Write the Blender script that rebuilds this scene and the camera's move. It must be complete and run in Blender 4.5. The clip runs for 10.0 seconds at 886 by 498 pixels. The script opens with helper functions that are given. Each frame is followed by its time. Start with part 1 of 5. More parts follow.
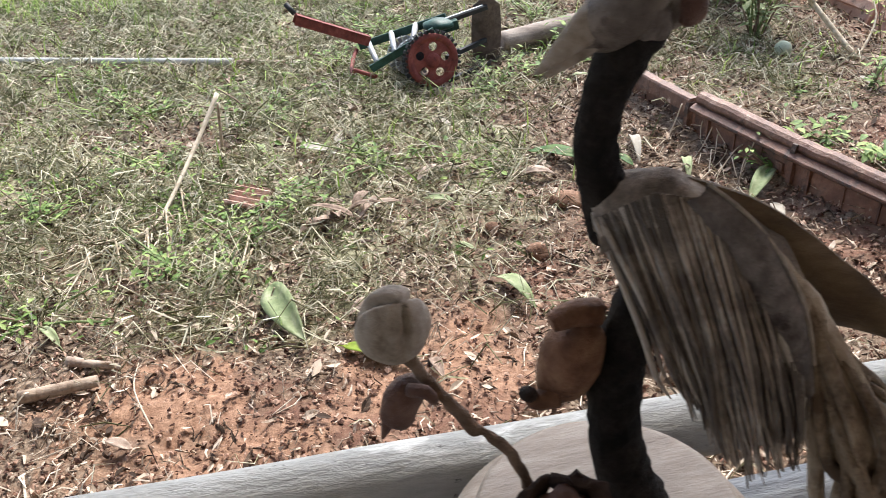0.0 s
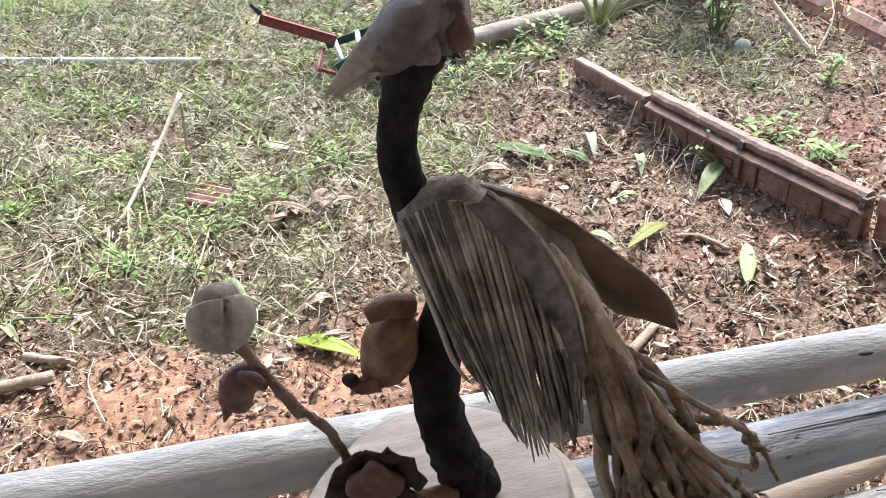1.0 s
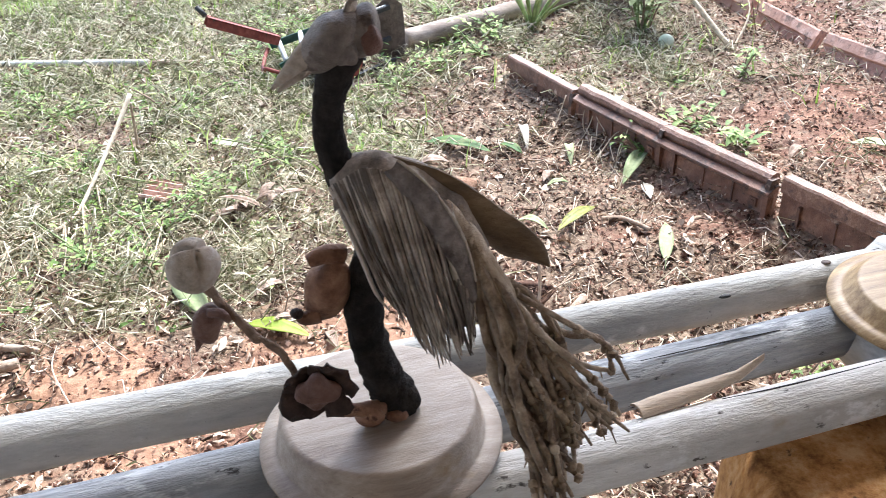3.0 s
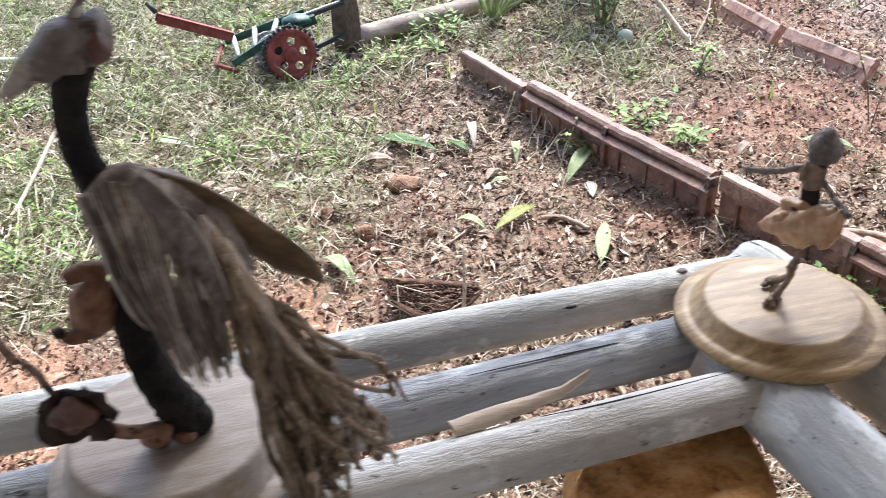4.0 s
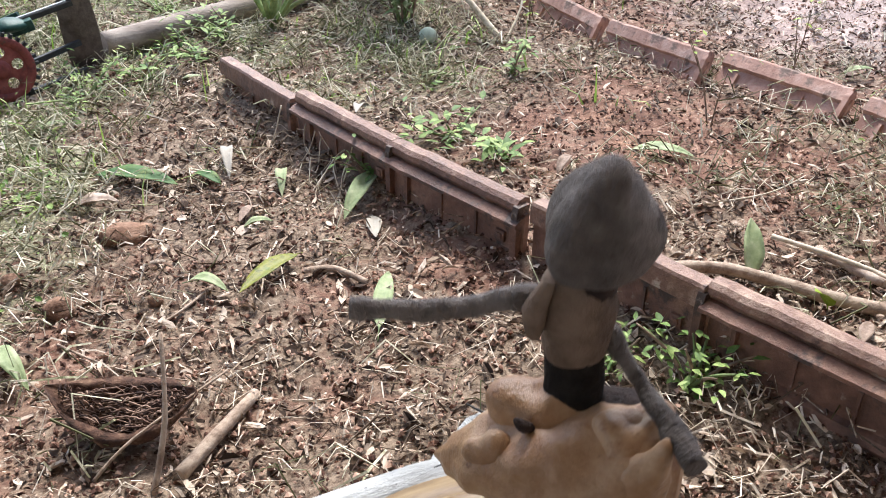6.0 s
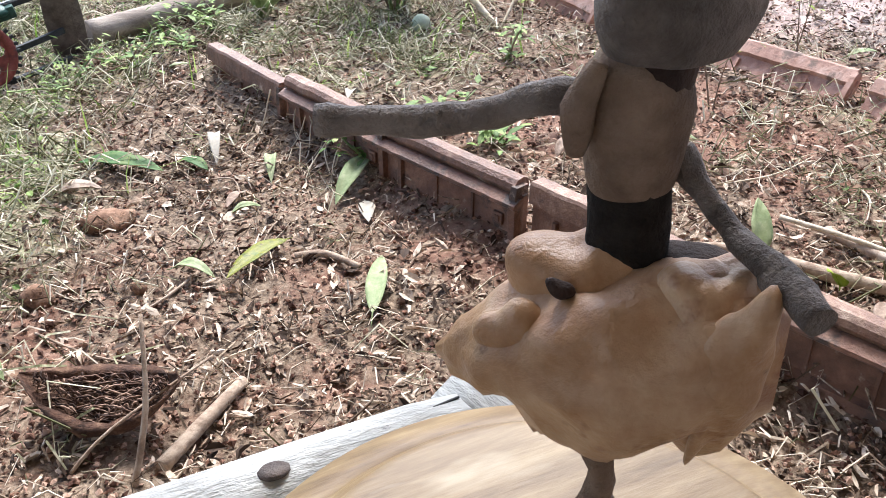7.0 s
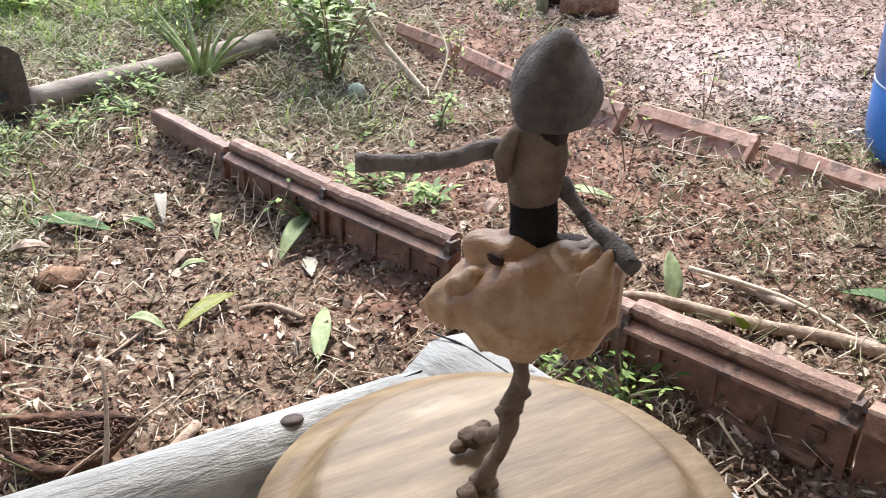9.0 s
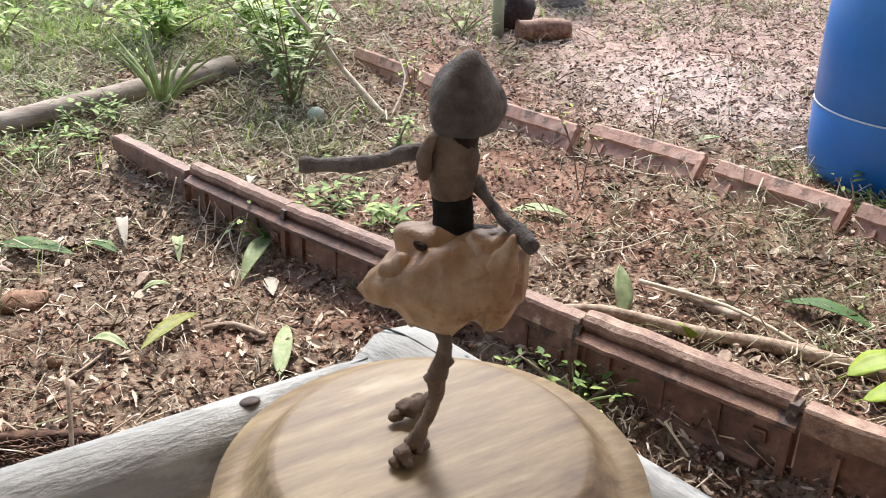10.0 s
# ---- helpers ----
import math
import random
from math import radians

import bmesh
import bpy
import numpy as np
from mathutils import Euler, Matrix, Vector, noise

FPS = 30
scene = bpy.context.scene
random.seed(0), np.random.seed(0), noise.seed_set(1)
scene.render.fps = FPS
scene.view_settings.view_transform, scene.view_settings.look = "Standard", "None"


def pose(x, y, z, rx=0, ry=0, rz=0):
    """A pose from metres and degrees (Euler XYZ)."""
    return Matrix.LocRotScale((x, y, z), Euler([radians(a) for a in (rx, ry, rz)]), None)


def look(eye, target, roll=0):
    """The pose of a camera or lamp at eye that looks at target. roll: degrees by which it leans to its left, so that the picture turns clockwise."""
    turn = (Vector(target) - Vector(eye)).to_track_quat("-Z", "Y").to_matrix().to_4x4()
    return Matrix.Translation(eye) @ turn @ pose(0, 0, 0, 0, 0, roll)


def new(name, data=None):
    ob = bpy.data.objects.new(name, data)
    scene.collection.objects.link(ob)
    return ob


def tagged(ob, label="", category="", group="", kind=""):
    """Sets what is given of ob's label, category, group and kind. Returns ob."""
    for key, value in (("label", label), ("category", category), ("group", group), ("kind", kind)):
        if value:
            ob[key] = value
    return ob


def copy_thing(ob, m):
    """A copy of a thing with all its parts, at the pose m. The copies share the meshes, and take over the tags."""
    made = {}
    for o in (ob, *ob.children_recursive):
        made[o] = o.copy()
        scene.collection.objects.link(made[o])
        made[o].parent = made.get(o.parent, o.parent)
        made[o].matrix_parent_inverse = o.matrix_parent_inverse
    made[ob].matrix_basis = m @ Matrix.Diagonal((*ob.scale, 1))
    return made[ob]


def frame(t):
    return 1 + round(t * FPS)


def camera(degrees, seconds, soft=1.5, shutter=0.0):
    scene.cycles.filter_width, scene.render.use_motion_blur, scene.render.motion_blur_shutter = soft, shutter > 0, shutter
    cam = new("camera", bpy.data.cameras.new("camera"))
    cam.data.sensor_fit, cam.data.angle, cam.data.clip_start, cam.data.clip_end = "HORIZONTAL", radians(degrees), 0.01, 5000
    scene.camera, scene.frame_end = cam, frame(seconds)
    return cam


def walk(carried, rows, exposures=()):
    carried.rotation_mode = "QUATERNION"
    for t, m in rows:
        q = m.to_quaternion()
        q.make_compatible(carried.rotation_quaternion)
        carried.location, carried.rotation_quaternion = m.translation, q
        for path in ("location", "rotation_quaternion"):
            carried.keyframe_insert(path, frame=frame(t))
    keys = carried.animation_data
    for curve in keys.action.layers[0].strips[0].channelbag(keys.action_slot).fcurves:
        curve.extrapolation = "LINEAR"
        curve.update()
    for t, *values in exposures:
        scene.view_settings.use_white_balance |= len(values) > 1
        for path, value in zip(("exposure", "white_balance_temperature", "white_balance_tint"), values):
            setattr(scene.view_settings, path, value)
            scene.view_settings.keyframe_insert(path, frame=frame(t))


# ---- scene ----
cam = camera(51.8, 10.0, soft=0.7, shutter=0.4)
METRES, EYE, TILT, LEAN, TURN = 1.55, 1.30, -32.7, 3.4, 0.0
PATH = [
    (0, (-0.0406, 0.0119, 1.2723), (-0.0041, 1.6946, 0.2339), -3.18),
    (0.5, (0.0165, -0.0036, 1.2735), (0.0609, 1.6789, 0.2341), -3.08),
    (1, (0.0619, -0.0399, 1.2996), (0.1131, 1.6367, 0.2511), -3.19),
    (1.5, (0.0645, -0.1052, 1.3301), (0.1293, 1.5672, 0.2766), -3.19),
    (2, (0.0521, -0.1733, 1.3589), (0.1763, 1.4974, 0.3075), -2.69),
    (3.5, (0.1329, -0.1971, 1.3578), (0.2914, 1.4633, 0.2941), -2.69),
    (4, (0.2586, -0.1799, 1.3473), (0.4121, 1.4776, 0.2777), -2.89),
    (4.5, (0.4057, -0.0996, 1.3266), (0.5720, 1.5537, 0.2549), -2.79),
    (5, (0.4848, 0.1130, 1.2675), (0.8755, 1.7398, 0.2126), -1.37),
    (5.5, (0.5588, 0.2684, 1.1747), (0.9929, 1.8887, 0.1261), -1.17),
    (6, (0.5932, 0.3541, 1.0744), (1.0402, 1.9712, 0.0267), -1.17),
    (6.2, (0.5969, 0.3679, 1.0457), (1.0439, 1.9850, -0.0020), -1.27),
    (7.3, (0.6015, 0.3966, 0.9942), (1.0706, 2.0193, -0.0340), -1.26),
    (7.5, (0.5995, 0.3847, 1.0012), (1.0856, 2.0082, -0.0174), -0.75),
    (8, (0.5935, 0.3532, 1.0240), (1.1045, 1.9803, 0.0229), -0.55),
    (8.5, (0.5663, 0.3040, 1.0361), (1.1453, 1.9382, 0.0836), 0.08),
    (9, (0.5453, 0.2727, 1.0463), (1.1702, 1.9082, 0.1268), 0.49),
    (9.5, (0.5461, 0.2529, 1.0551), (1.2279, 1.8856, 0.1715), 0.71),
    (10, (0.5368, 0.2124, 1.0602), (1.2424, 1.8409, 0.1871), 0.71),
]
walk(cam, [(t, look(eye, target, roll)) for t, eye, target, roll in PATH],
     [(0.0, 1.15, 6150, 10), (0.7, 1.42, 6000, 10), (1.5, 1.74, 5900, 10), (3.5, 1.80, 5800, 10), (4.5, 1.35, 5850, 10), (5.5, 1.2, 5950, 10), (6.2, 1.2, 5950, 10), (7.5, 1.5, 5850, 10), (8.5, 1.4, 5950, 10), (10.0, 1.2, 6300, 10)])

# ---- light ----
world = bpy.data.worlds.new("sky")
scene.world = world
world.use_nodes = True
SUN_EL, SUN_AZ = 52.0, 20.0          # degrees; azimuth from +y towards +x
sky = world.node_tree.nodes.new("ShaderNodeTexSky")
sky.sky_type, sky.sun_disc = "NISHITA", False
sky.sun_elevation, sky.sun_rotation = radians(SUN_EL), radians(SUN_AZ)
sky.dust_density, sky.air_density = 3.0, 1.0
back = world.node_tree.nodes["Background"]
world.node_tree.links.new(sky.outputs[0], back.inputs[0])
back.inputs[1].default_value = 0.15
sun = new("sun", bpy.data.lights.new("sun", "SUN"))
sun.data.energy, sun.data.angle, sun.data.color = 3.1, radians(19), (1.0, 0.95, 0.88)
sun_from = Vector((math.sin(radians(SUN_AZ)) * math.cos(radians(SUN_EL)), math.cos(radians(SUN_AZ)) * math.cos(radians(SUN_EL)), math.sin(radians(SUN_EL))))
sun.matrix_world = look(sun_from * 20, (0, 0, 0))

rng = np.random.default_rng(7)


# ---- materials ----
def material(name, colours, scale=20.0, rough=0.8, bump=0.3, stretch=(1, 1, 1), fine=120.0, metal=0.0, island=0.0, per_object=0.0, specular=0.3, spots=None, bump_scale=None, through_light=0.0):
    """Noise at two sizes between the colours, with relief; spots: (colour, scale, threshold) of stains; island: spread of brightness from piece to piece."""
    m = bpy.data.materials.new(name)
    m.use_nodes = True
    nt = m.node_tree
    b = nt.nodes["Principled BSDF"]
    L = nt.links.new

    def node(kind, **kw):
        n = nt.nodes.new(kind)
        for k, v in kw.items():
            n.inputs[k].default_value = v
        return n

    co = node("ShaderNodeTexCoord")
    mp = node("ShaderNodeMapping", Scale=stretch)
    L(co.outputs["Object"], mp.inputs[0])
    n1 = node("ShaderNodeTexNoise", Scale=scale, Detail=6.0, Roughness=0.6)
    n2 = node("ShaderNodeTexNoise", Scale=fine, Detail=4.0, Roughness=0.7)
    L(mp.outputs[0], n1.inputs[0]), L(mp.outputs[0], n2.inputs[0])
    mix = node("ShaderNodeMath")
    mix.operation = "MULTIPLY_ADD"
    mix.inputs[1].default_value = 0.35
    sub = node("ShaderNodeMath")
    sub.operation = "MULTIPLY_ADD"
    sub.inputs[1].default_value, sub.inputs[2].default_value = 1.0, -0.175
    L(n2.outputs[0], mix.inputs[0]), L(n1.outputs[0], sub.inputs[0]), L(sub.outputs[0], mix.inputs[2])
    value = mix.outputs[0]
    ramp = node("ShaderNodeValToRGB")
    while len(ramp.color_ramp.elements) < len(colours):
        ramp.color_ramp.elements.new(0.5)
    for i, (e, c) in enumerate(zip(ramp.color_ramp.elements, colours)):
        e.position = 0.3 + 0.4 * i / max(1, len(colours) - 1)
        e.color = (*c, 1)
    if island:
        geo = node("ShaderNodeNewGeometry")
        far = node("ShaderNodeMath")
        far.operation = "MULTIPLY_ADD"
        far.inputs[1].default_value, far.inputs[2].default_value = island, -island / 2
        L(geo.outputs["Random Per Island"], far.inputs[0])
        add = node("ShaderNodeMath")
        L(far.outputs[0], add.inputs[0]), L(value, add.inputs[1])
        value = add.outputs[0]
    if per_object:
        info = node("ShaderNodeObjectInfo")
        far = node("ShaderNodeMath")
        far.operation = "MULTIPLY_ADD"
        far.inputs[1].default_value, far.inputs[2].default_value = per_object, -per_object / 2
        L(info.outputs["Random"], far.inputs[0])
        add = node("ShaderNodeMath")
        L(far.outputs[0], add.inputs[0]), L(value, add.inputs[1])
        value = add.outputs[0]
    L(value, ramp.inputs[0])
    colour = ramp.outputs[0]
    for tint, size, edge, *own in spots or ():
        n3 = node("ShaderNodeTexNoise", Scale=size, Detail=5.0, Roughness=0.65)
        mp3 = mp
        if own:
            mp3 = node("ShaderNodeMapping", Scale=(own[0], 1, 1))
            L(co.outputs["Object"], mp3.inputs[0])
        L(mp3.outputs[0], n3.inputs[0])
        cut = node("ShaderNodeMapRange")
        cut.inputs[1].default_value, cut.inputs[2].default_value = edge, edge + 0.07
        L(n3.outputs[0], cut.inputs[0])
        blend = node("ShaderNodeMix")
        blend.data_type = "RGBA"
        L(cut.outputs[0], blend.inputs[0]), L(colour, blend.inputs[6])
        blend.inputs[7].default_value = (*tint, 1)
        colour = blend.outputs[2]
    L(colour, b.inputs["Base Color"])
    b.inputs["Roughness"].default_value, b.inputs["Metallic"].default_value = rough, metal
    b.inputs["Specular IOR Level"].default_value = specular
    if bump:
        n4 = node("ShaderNodeTexNoise", Scale=bump_scale or fine, Detail=6.0, Roughness=0.7)
        L(mp.outputs[0], n4.inputs[0])
        bp = node("ShaderNodeBump", Strength=bump, Distance=0.007)
        L(n4.outputs[0], bp.inputs["Height"]), L(bp.outputs[0], b.inputs["Normal"])
    if through_light:
        tr = node("ShaderNodeBsdfTranslucent")
        L(colour, tr.inputs[0])
        ms = node("ShaderNodeMixShader", Fac=through_light)
        L(b.outputs[0], ms.inputs[1]), L(tr.outputs[0], ms.inputs[2])
        L(ms.outputs[0], nt.nodes["Material Output"].inputs[0])
    return m


SOIL = material("red_soil", [(0.075, 0.039, 0.027), (0.175, 0.092, 0.062), (0.31, 0.19, 0.135)], 5, 0.95, 0.9, fine=60, spots=[((0.15, 0.09, 0.06), 9, 0.58), ((0.40, 0.28, 0.20), 35, 0.58)], bump_scale=90)


def cover_soil():
    """Lays matted dry litter and mown grass over the red earth, as thickly as the sheet's cover and green values say."""
    nt = SOIL.node_tree
    b = nt.nodes["Principled BSDF"]
    earth = b.inputs["Base Color"].links[0].from_socket
    co = nt.nodes.new("ShaderNodeTexCoord")
    # the path tone lightens far bare ground, painting in its sheen and haze
    for name, lo, hi, size in (("cover", (0.07, 0.042, 0.027), (0.34, 0.26, 0.185), 70), ("green", (0.09, 0.08, 0.035), (0.46, 0.44, 0.29), 55), ("sand", (0.21, 0.112, 0.068), (0.42, 0.26, 0.17), 45), ("path", (0.20, 0.125, 0.10), (0.46, 0.345, 0.29), 16)):
        at = nt.nodes.new("ShaderNodeAttribute")
        at.attribute_name = name
        n = nt.nodes.new("ShaderNodeTexNoise")
        n.inputs["Scale"].default_value, n.inputs["Detail"].default_value, n.inputs["Roughness"].default_value = size, 5, 0.7
        nt.links.new(co.outputs["Object"], n.inputs[0])
        ramp = nt.nodes.new("ShaderNodeValToRGB")
        ramp.color_ramp.elements[0].position, ramp.color_ramp.elements[1].position = 0.35, 0.66
        ramp.color_ramp.elements[0].color, ramp.color_ramp.elements[1].color = (*lo, 1), (*hi, 1)
        nt.links.new(n.outputs[0], ramp.inputs[0])
        add = nt.nodes.new("ShaderNodeMath")
        n2 = nt.nodes.new("ShaderNodeTexNoise")
        n2.inputs["Scale"].default_value, n2.inputs["Detail"].default_value = 28, 4
        nt.links.new(co.outputs["Object"], n2.inputs[0])
        nt.links.new(at.outputs["Fac"], add.inputs[0]), nt.links.new(n2.outputs[0], add.inputs[1])
        cut = nt.nodes.new("ShaderNodeMapRange")
        cut.inputs[1].default_value, cut.inputs[2].default_value = 0.75, 1.15
        nt.links.new(add.outputs[0], cut.inputs[0])
        mix = nt.nodes.new("ShaderNodeMix")
        mix.data_type = "RGBA"
        nt.links.new(cut.outputs[0], mix.inputs[0]), nt.links.new(earth, mix.inputs[6]), nt.links.new(ramp.outputs[0], mix.inputs[7])
        earth = mix.outputs[2]
    nt.links.new(earth, b.inputs["Base Color"])
    wet = nt.nodes.new("ShaderNodeAttribute")                # damp trodden mud is smoother
    wet.attribute_name = "wet"
    gloss = nt.nodes.new("ShaderNodeMapRange")
    gloss.inputs[3].default_value, gloss.inputs[4].default_value = 0.95, 0.34
    nt.links.new(wet.outputs["Fac"], gloss.inputs[0]), nt.links.new(gloss.outputs[0], b.inputs["Roughness"])


cover_soil()
WOOD_GREY = material("weathered_pole", [(0.27, 0.275, 0.27), (0.44, 0.445, 0.43), (0.60, 0.605, 0.585)], 11, 0.82, 0.8, (0.28, 1, 1), 95, spots=[((0.66, 0.67, 0.65), 16, 0.58, 0.6), ((0.24, 0.235, 0.21), 9, 0.63, 0.5), ((0.10, 0.10, 0.10), 85, 0.655, 0.75)], bump_scale=60)
WOOD_DARK = material("dark_weathered_pole", [(0.12, 0.13, 0.145), (0.23, 0.245, 0.265), (0.42, 0.44, 0.46)], 12, 0.85, 1.0, (0.16, 1, 1), 105, spots=[((0.50, 0.52, 0.54), 18, 0.60, 0.4), ((0.10, 0.105, 0.115), 12, 0.60, 0.4), ((0.045, 0.045, 0.05), 90, 0.63, 0.4)], bump_scale=65)
WOOD_PALE = material("peeling_pole", [(0.40, 0.385, 0.355), (0.60, 0.59, 0.565), (0.76, 0.755, 0.735)], 12, 0.85, 1.0, (0.22, 1, 1), 110, spots=[((0.40, 0.33, 0.24), 6, 0.525, 0.7), ((0.74, 0.74, 0.73), 22, 0.60, 0.5), ((0.10, 0.09, 0.08), 80, 0.625, 0.5), ((0.16, 0.12, 0.085), 26, 0.66, 0.3)], bump_scale=70)
BARK = material("pale_bark", [(0.36, 0.28, 0.21), (0.52, 0.43, 0.34)], 20, 0.85, 0.5, (0.3, 1, 1))
STUMP = material("orange_rotten_wood", [(0.20, 0.09, 0.035), (0.45, 0.24, 0.09), (0.60, 0.40, 0.22)], 30, 0.9, 0.9, (1, 1, 0.5), spots=[((0.09, 0.05, 0.03), 45, 0.6)], bump_scale=40)
DISH = material("turned_pale_wood", [(0.145, 0.082, 0.033), (0.275, 0.182, 0.085), (0.42, 0.305, 0.165)], 9, 0.45, 0.12, (1.2, 9, 9), 60, specular=0.45, spots=[((0.14, 0.08, 0.036), 9, 0.62, 0.5), ((0.50, 0.40, 0.26), 14, 0.63, 0.3)])
DISH_GREY = material("turned_greyed_wood", [(0.20, 0.148, 0.112), (0.30, 0.24, 0.19), (0.41, 0.345, 0.285)], 7, 0.36, 0.25, (1.2, 8, 8), 60, specular=0.5, spots=[((0.24, 0.16, 0.085), 8, 0.62, 0.6), ((0.08, 0.06, 0.045), 60, 0.66)])
CLAY = material("terracotta", [(0.085, 0.043, 0.028), (0.18, 0.088, 0.056), (0.31, 0.18, 0.12)], 9, 0.5, 0.6, fine=70, per_object=0.16, spots=[((0.065, 0.042, 0.032), 10, 0.53), ((0.30, 0.23, 0.175), 16, 0.62)], bump_scale=120, specular=0.45)
# the near tiles' dusty top edge, toned paler than CLAY to paint in backlight
CLAY_TOP = material("dusty_lit_terracotta", [(0.115, 0.058, 0.038), (0.215, 0.115, 0.075), (0.38, 0.255, 0.18)], 10, 0.45, 0.6, fine=80, per_object=0.2, spots=[((0.10, 0.055, 0.038), 14, 0.57), ((0.44, 0.34, 0.26), 18, 0.64)], bump_scale=120, specular=0.5)
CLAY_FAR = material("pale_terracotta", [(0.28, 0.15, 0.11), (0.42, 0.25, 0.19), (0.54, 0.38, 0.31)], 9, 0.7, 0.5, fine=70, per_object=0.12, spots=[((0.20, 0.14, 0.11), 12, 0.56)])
BLUE = material("blue_plastic", [(0.012, 0.13, 0.42), (0.018, 0.17, 0.52)], 4, 0.32, 0.06, fine=40, specular=0.5, spots=[((0.10, 0.25, 0.50), 30, 0.72)])
SCUFF = material("pale_scuff", [(0.45, 0.52, 0.60), (0.6, 0.65, 0.7)], 30, 0.6, 0.1)
STEM = material("dark_fibrous_stem", [(0.010, 0.009, 0.009), (0.024, 0.020, 0.018), (0.050, 0.042, 0.037)], 40, 0.9, 1.0, fine=250, specular=0.2, bump_scale=260)
HUSK = material("grey_palm_fibre", [(0.115, 0.096, 0.082), (0.27, 0.225, 0.19), (0.52, 0.46, 0.40)], 40, 0.75, 0.5, fine=200, island=0.5, specular=0.3)
SPATHE = material("brown_spathe", [(0.07, 0.045, 0.025), (0.13, 0.088, 0.05), (0.20, 0.14, 0.085)], 30, 0.7, 0.4, (0.4, 1, 1), fine=180)
BUNCH = material("dry_flower_stalks", [(0.13, 0.09, 0.062), (0.31, 0.235, 0.165), (0.50, 0.41, 0.31)], 50, 0.8, 0.7, fine=220, island=0.3, bump_scale=200)
SKULL = material("grey_seed_shell", [(0.075, 0.062, 0.053), (0.17, 0.143, 0.124), (0.33, 0.29, 0.26)], 24, 0.48, 0.6, fine=110, spots=[((0.055, 0.04, 0.035), 30, 0.56)])
PODGREY = material("grey_seed_pod", [(0.20, 0.165, 0.13), (0.34, 0.29, 0.24), (0.44, 0.39, 0.34)], 40, 0.65, 0.3, fine=160, spots=[((0.09, 0.07, 0.055), 60, 0.68)])
PODBROWN = material("brown_seed_pod", [(0.10, 0.045, 0.027), (0.20, 0.10, 0.06), (0.32, 0.185, 0.115)], 45, 0.6, 0.5, fine=160, spots=[((0.07, 0.03, 0.02), 50, 0.60)])
PODDARK = material("dark_seed_pod", [(0.015, 0.009, 0.007), (0.034, 0.019, 0.015), (0.07, 0.042, 0.033)], 45, 0.75, 0.6, fine=160)
PODRED = material("dull_red_seed", [(0.075, 0.036, 0.028), (0.13, 0.068, 0.052), (0.21, 0.125, 0.10)], 45, 0.55, 0.5, fine=160)
PODTAN = material("tan_seed_pod", [(0.20, 0.088, 0.038), (0.37, 0.205, 0.10), (0.57, 0.39, 0.245)], 20, 0.40, 0.3, fine=90, spots=[((0.27, 0.12, 0.05), 34, 0.58), ((0.12, 0.055, 0.03), 60, 0.66)], specular=0.5, bump_scale=70)
RIDER = material("grey_brown_seed", [(0.075, 0.062, 0.055), (0.15, 0.125, 0.112), (0.27, 0.235, 0.215)], 30, 0.6, 0.7, fine=120, spots=[((0.055, 0.042, 0.038), 34, 0.58)])
TORSO = material("tan_bark", [(0.11, 0.07, 0.048), (0.20, 0.135, 0.095), (0.31, 0.225, 0.165)], 40, 0.7, 0.7, fine=140, spots=[((0.09, 0.06, 0.045), 36, 0.60)])
TWIG = material("dry_twig", [(0.14, 0.095, 0.065), (0.27, 0.195, 0.14), (0.42, 0.33, 0.25)], 40, 0.85, 0.5, island=0.3)
TWIG_PALE = material("pale_twig", [(0.34, 0.27, 0.18), (0.50, 0.42, 0.30), (0.62, 0.54, 0.42)], 40, 0.8, 0.3, island=0.3)
POLE = material("grey_fence_pole", [(0.16, 0.125, 0.10), (0.28, 0.23, 0.19), (0.40, 0.34, 0.28)], 14, 0.85, 0.6, (0.3, 1, 1), spots=[((0.10, 0.075, 0.06), 16, 0.62)])
PIPE = material("white_plastic_pipe", [(0.42, 0.42, 0.38), (0.55, 0.55, 0.5)], 14, 0.5, 0.1, spots=[((0.25, 0.22, 0.17), 18, 0.62)])
RED = material("red_paint", [(0.11, 0.028, 0.022), (0.19, 0.045, 0.035), (0.27, 0.085, 0.065)], 25, 0.65, 0.4, spots=[((0.09, 0.05, 0.035), 30, 0.60)])
GREEN = material("dark_green_paint", [(0.008, 0.028, 0.022), (0.018, 0.06, 0.045), (0.035, 0.10, 0.075)], 25, 0.45, 0.3, spots=[((0.10, 0.08, 0.06), 30, 0.68)])
STEEL = material("worn_grey_steel", [(0.28, 0.29, 0.29), (0.46, 0.47, 0.47)], 30, 0.5, 0.3, metal=0.4, spots=[((0.16, 0.10, 0.07), 28, 0.62)])
BLACK = material("black_iron", [(0.015, 0.016, 0.016), (0.04, 0.04, 0.04)], 30, 0.6, 0.3)
RUST = material("rusty_blade", [(0.07, 0.055, 0.05), (0.13, 0.105, 0.095), (0.20, 0.16, 0.14)], 22, 0.75, 0.5)
STRAW = material("dry_litter_straw", [(0.10, 0.07, 0.048), (0.37, 0.29, 0.205), (0.68, 0.59, 0.47)], 60, 0.85, 0, island=0.75, specular=0.2)
CHIPS = material("dry_litter_chips", [(0.05, 0.032, 0.022), (0.23, 0.16, 0.11), (0.56, 0.46, 0.36)], 60, 0.85, 0, island=0.8, specular=0.25)
RED_CHIPS = material("red_soil_crumbs", [(0.065, 0.032, 0.022), (0.20, 0.105, 0.070), (0.43, 0.285, 0.21)], 60, 0.9, 0, island=0.8, specular=0.2)
